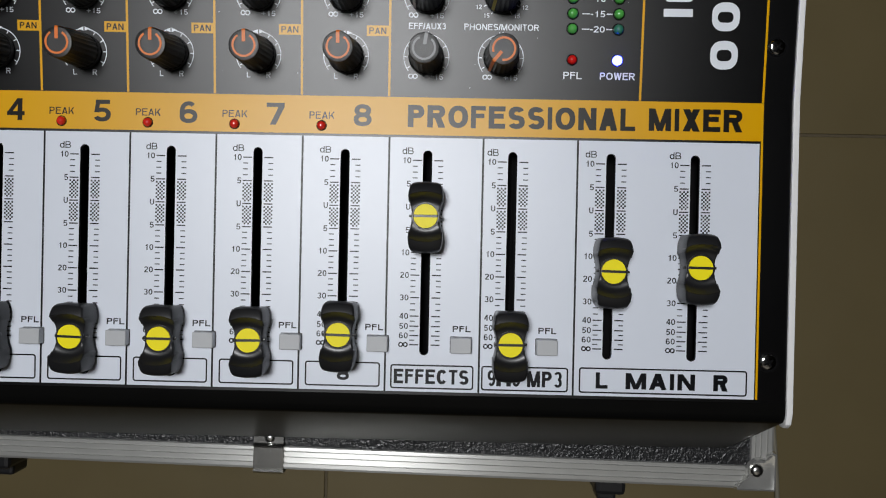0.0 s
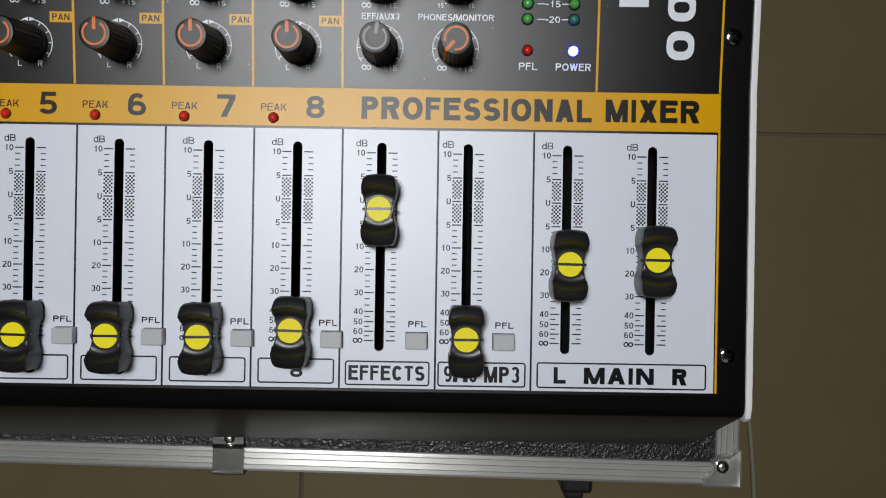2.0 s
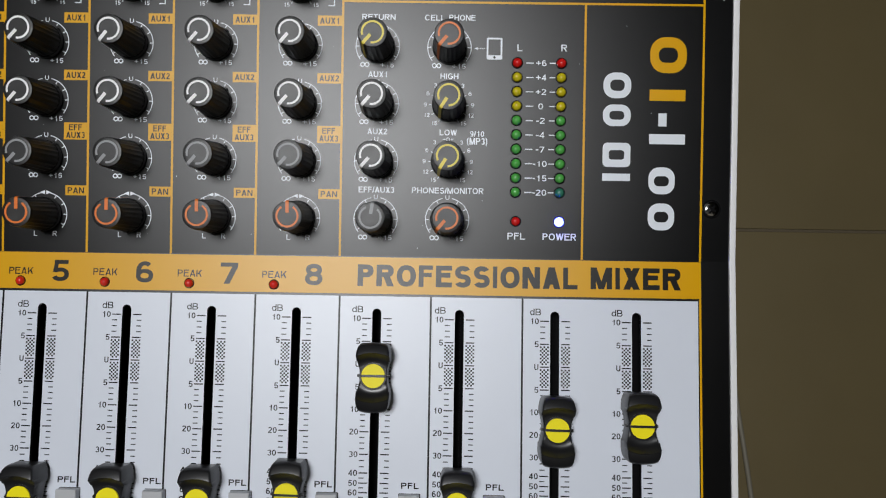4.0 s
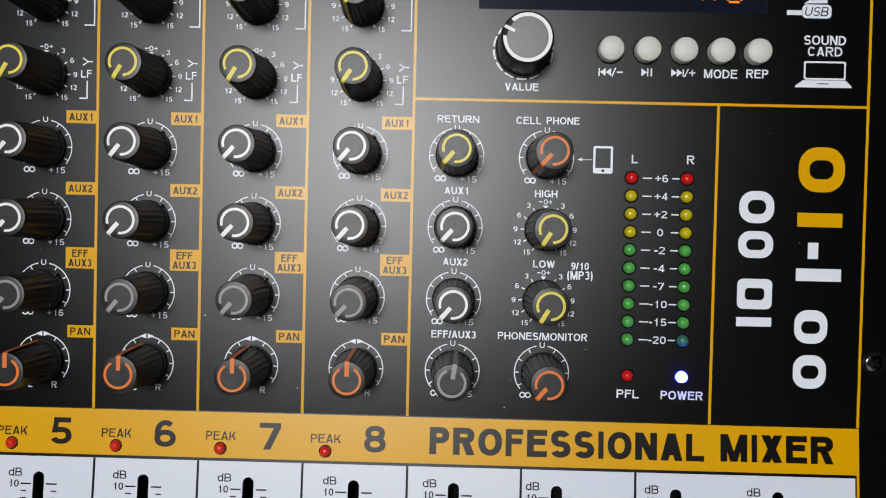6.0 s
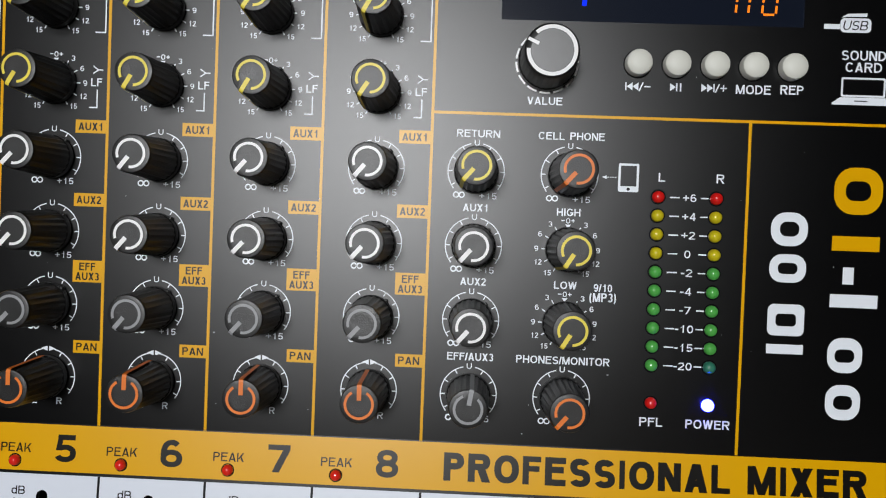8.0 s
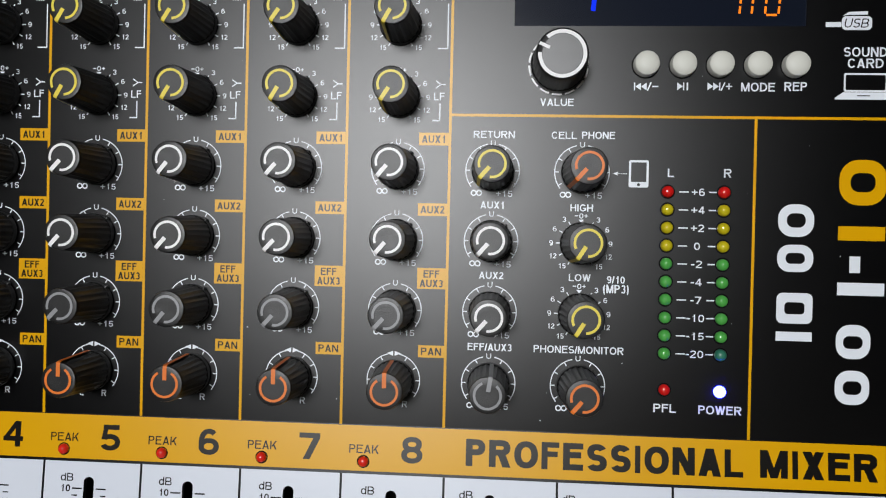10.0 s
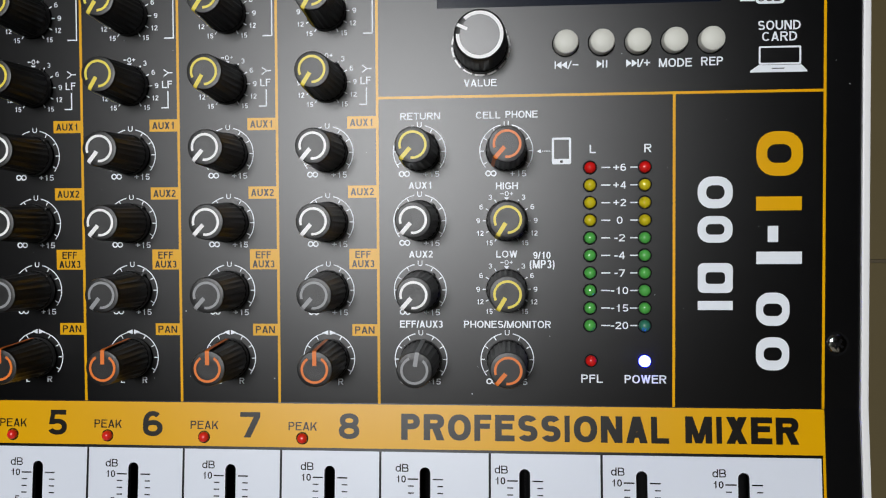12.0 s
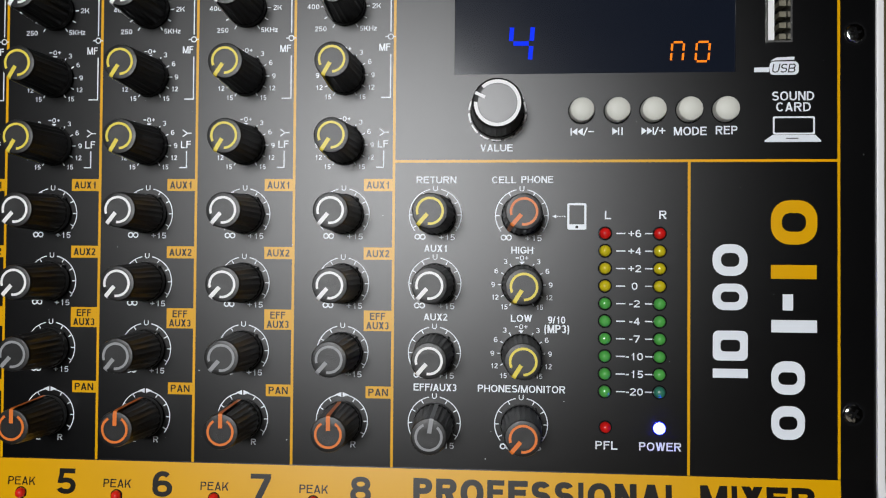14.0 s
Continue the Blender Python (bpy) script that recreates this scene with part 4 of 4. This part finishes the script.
def digit(segments, x, y, w_, h_, t, slant=0.08):
    k = Ink()
    pos = {"a": (0, h_, w_, h_), "b": (w_, h_ / 2, w_, h_), "c": (w_, 0, w_, h_ / 2), "d": (0, 0, w_, 0), "e": (0, 0, 0, h_ / 2), "f": (0, h_ / 2, 0, h_), "g": (0, h_ / 2, w_, h_ / 2)}
    for s in segments:
        x0, y0, x1, y1 = pos[s]
        dx, dy = (x1 - x0), (y1 - y0)
        n = math.hypot(dx, dy)
        x0, y0, x1, y1 = x0 + dx / n * t * 0.6, y0 + dy / n * t * 0.6, x1 - dx / n * t * 0.6, y1 - dy / n * t * 0.6
        k.line(x + x0 + slant * y0, y + y0, x + x1 + slant * y1, y + y1, t)
    return k.mesh("digit")


part("digit", digit("bcfg", 32.0, 127.3, 5.8, 10.6, 1.25), M_SEGB, display, pose(0, 0, -0.0003), "lit blue digit")
part("digit", digit("abcef", 76.7, 127.0, 3.2, 5.4, 0.6), M_SEGO, display, pose(0, 0, -0.0003), "lit orange digit")
part("digit", digit("abcdef", 83.4, 127.0, 3.5, 5.4, 0.6), M_SEGO, display, pose(0, 0, -0.0003), "lit orange digit")

a, b, c, d = USB
port = part("usb_port", box(bmesh.new(), a * MM, b * MM, -0.014, c * MM, d * MM, -0.0125), M_DARK, mixer, RISE, "upright steel socket for a plug")
bm = box(bmesh.new(), a * MM, b * MM, -0.0125, (a + 0.5) * MM, d * MM, 0.0004)
box(bm, (c - 0.5) * MM, b * MM, -0.0125, c * MM, d * MM, 0.0004)
box(bm, (a + 0.5) * MM, b * MM, -0.0125, (c - 0.5) * MM, (b + 0.5) * MM, 0.0004)
box(bm, (a + 0.5) * MM, (d - 0.5) * MM, -0.0125, (c - 0.5) * MM, d * MM, 0.0004)
part("shell", bm, M_STEEL, port, label="bright steel socket shell")
part("tongue", box(bmesh.new(), (a + 0.9) * MM, (b + 1.0) * MM, -0.0120, (a + 2.6) * MM, (d - 1.0) * MM, -0.0008), M_PW, port, label="white socket tongue")
for i in range(4):
    y = b + 1.6 + 3.1 * i
    part("spring_contact", box(bmesh.new(), (c - 2.6) * MM, y * MM, -0.006, (c - 0.7) * MM, (y + 1.5) * MM, -0.0022), M_CONTACT, port)

# screws in the black border
bm = lathe([(0.0026, 0.0), (0.0026, 0.0004), (0.0023, 0.0008), (0.0017, 0.0010), (0.0006, 0.00105)], 24)
screw_mesh = mesh_of("screw", bm, True)
# Black cross standing slightly proud, coloured as the shade of a cut recess.
cross = bmesh.new()
box(cross, -0.0015, -0.0003, 0.0002, 0.0015, 0.0003, 0.00112)
box(cross, -0.0003, -0.0015, 0.0002, 0.0003, 0.0015, 0.001125)
cross_mesh = mesh_of("cross_slot_shade", cross)
ring_mesh = Ink().arc(0, 0, 2.95, 0.5, 0, 360, 28).mesh("washer")
for m in (at(125.1, -71.6, 0, 30), up(125.1, 30.7, 0, 55), up(125.7, 134.0, 0, 10), at(LEFT - 5.0, -71.6, 0, 70), up(LEFT - 5.0, 30.7, 0, 15), up(LEFT - 5.0, 134.0, 0, 40)):
    s = part("screw", screw_mesh, M_SCREW, mixer, m, "blackened cross-head screw")
    part("cross_slot_shade", cross_mesh, M_DARK, s)
    part("washer", ring_mesh, M_DARK, s, pose(0, 0, 0.0001))

# ------------------------------------------------------------------ fader caps


def fader_cap():
    """A waisted cap with rounded ends, dished round its middle, the ends standing higher."""
    bm = bmesh.new()

    def dish(r):
        if r <= 7.6:
            return 7.85 + 3.1 * max(0.0, (r - 4.3) / 3.3) ** 2
        return 10.95 - 0.30 * (r - 7.6) - 0.05 * (r - 7.6) ** 2 - 1.5 * max(0.0, r - 10.1) ** 2

    half = [0.0, 1.2, 2.4, 3.2, 3.9, 4.5, 5.1, 5.6, 6.1, 6.5, 6.9, 7.2, 7.42, 7.55, 7.65, 7.8, 8.1, 8.6, 9.2, 9.8, 10.2, 10.45, 10.65, 10.8, 10.9]
    rows = []
    for side, q in [(-1, v) for v in reversed(half)] + [(1, v) for v in half[1:]]:
        t = min(1.0, max(0.0, (q - 1.0) / 5.2))
        wd = 4.5 + 1.0 * (t * t * (3 - 2 * t))
        if q > 7.6:
            wd -= 1.7 * (1 - math.sqrt(max(0.0, 1 - ((q - 7.6) / 3.4) ** 2)))
        f = min(1.0, max(0.0, (q - 4.4) / 2.1))
        f = f * f * (3 - 2 * f)
        along = lambda x: q - f * (q - math.sqrt(max(0.0, q * q - 0.56 * x * x)))
        top = lambda x: dish(math.hypot(0.75 * x, along(x)))
        edge = top(wd - 0.5)
        prof = [(-wd - 0.12, 1.4), (-wd - 0.06, edge * 0.55), (-wd, edge - 0.7), (-wd + 0.15, edge - 0.2), (-wd + 0.5, edge)]
        inner = [(x * (wd - 1.0), top(x * (wd - 1.0))) for x in (i / 7 for i in range(-7, 8))]
        prof = prof + inner + [(-x, z) for x, z in reversed(prof)]
        rows.append([bm.verts.new((x * MM, side * along(x) * MM * (1.09 if side < 0 else 1.0), z * MM)) for x, z in prof])
    for a, b in zip(rows, rows[1:]):
        for i in range(len(a) - 1):
            bm.faces.new((a[i], a[i + 1], b[i + 1], b[i]))
        bm.faces.new((a[-1], a[0], b[0], b[-1]))
    bm.faces.new(rows[0])
    bm.faces.new(list(reversed(rows[-1])))
    for s in (-1, 1):
        box(bm, min(s * 4.2, s * 5.3) * MM, -0.0004, 0.0052, max(s * 4.2, s * 5.3) * MM, 0.0004, 0.0070, 0.0001)
    return mesh_of("fader_cap", bm, True)


cap_mesh = fader_cap()


def insert_mesh():
    """A round yellow plate split by a groove."""
    bm = bmesh.new()
    for s in (1, -1):
        pts = [(3.9 * math.cos(radians(a)), 3.9 * math.sin(radians(a))) for a in np.linspace(6.2, 173.8, 20)]
        lo = [bm.verts.new((x * MM, s * y * MM, 0.0077)) for x, y in pts]
        hi = [bm.verts.new((x * MM * 0.985, s * y * MM * 0.985 + s * 0.00001, 0.0082)) for x, y in pts]
        for i in range(len(pts)):
            j = (i + 1) % len(pts)
            bm.faces.new((lo[i], lo[j], hi[j], hi[i]))
        bm.faces.new(hi)
    return mesh_of("insert", bm)


ins_mesh = insert_mesh()
rim_mesh = mesh_of("insert_rim", lathe([(0.0045, 0.0074), (0.0045, 0.0080), (0.00435, 0.0081), (0.00405, 0.0081), (0.00395, 0.0079), (0.0039, 0.0078)], 32), True)
stem_mesh = mesh_of("stem", box(bmesh.new(), -0.0006, -0.002, -0.009, 0.0006, 0.002, 0.003))
FADERS = [-67.5, -66.8, -67.4, -67.6, -67.5, -67.5, -67.4, -65.0, -26.5, -67.0, -42.9, -41.2]
tilts = random.Random(9)
for x, y in zip(SLOTS, FADERS):
    f = part("fader_cap", cap_mesh, M_CAP, mixer, at(x, y, 0.0, tilts.uniform(-1.2, 1.2)), "black waisted fader cap with yellow insert")
    part("insert", ins_mesh, M_YELLOW, f, None, "round yellow grooved insert")
    part("insert_rim", rim_mesh, M_CAP, f)
    part("stem", stem_mesh, M_STEEL, f, None, "steel fader stem")

# ------------------------------------------------------------------ floor tiles, last
TILE = 0.6
tile_mesh = mesh_of("tile", box(bmesh.new(), 0.0013, 0.0013, FLOOR - 0.008, TILE - 0.0013, TILE - 0.0013, FLOOR, 0.0008))
for i in range(-4, 4):
    for jj in range(-4, 4):
        part("tile", tile_mesh, M_TILE, floor, pose(-0.094 + TILE * i, 0.0725 + TILE * jj, 0))

# ------------------------------------------------------------------ dust on the panel
dust_rng = random.Random(21)
bm = bmesh.new()
spots = [(-56.4, 39.2), (104.3, 62.7), (-30.6, 19.9), (128.0, 101.0), (47.7, 32.4), (26.0, 16.0)]
spots += [(dust_rng.uniform(-110, 125), dust_rng.uniform(15, 140)) for _ in range(26)]
for n, (x, y) in enumerate(spots):
    r = 0.2 if n < 6 else dust_rng.uniform(0.05, 0.12)
    m = up(x, y, 0.1, dust_rng.uniform(0, 180)) @ Matrix.Diagonal((r * MM, r * MM * dust_rng.uniform(0.4, 1.0), 0.06 * MM, 1))
    bmesh.ops.create_icosphere(bm, subdivisions=1, radius=1.0, matrix=m)
tagged(part("dust", bm, M_INKW), "tiny pale dust specks lying on the black panel", "dust", kind="stuff")
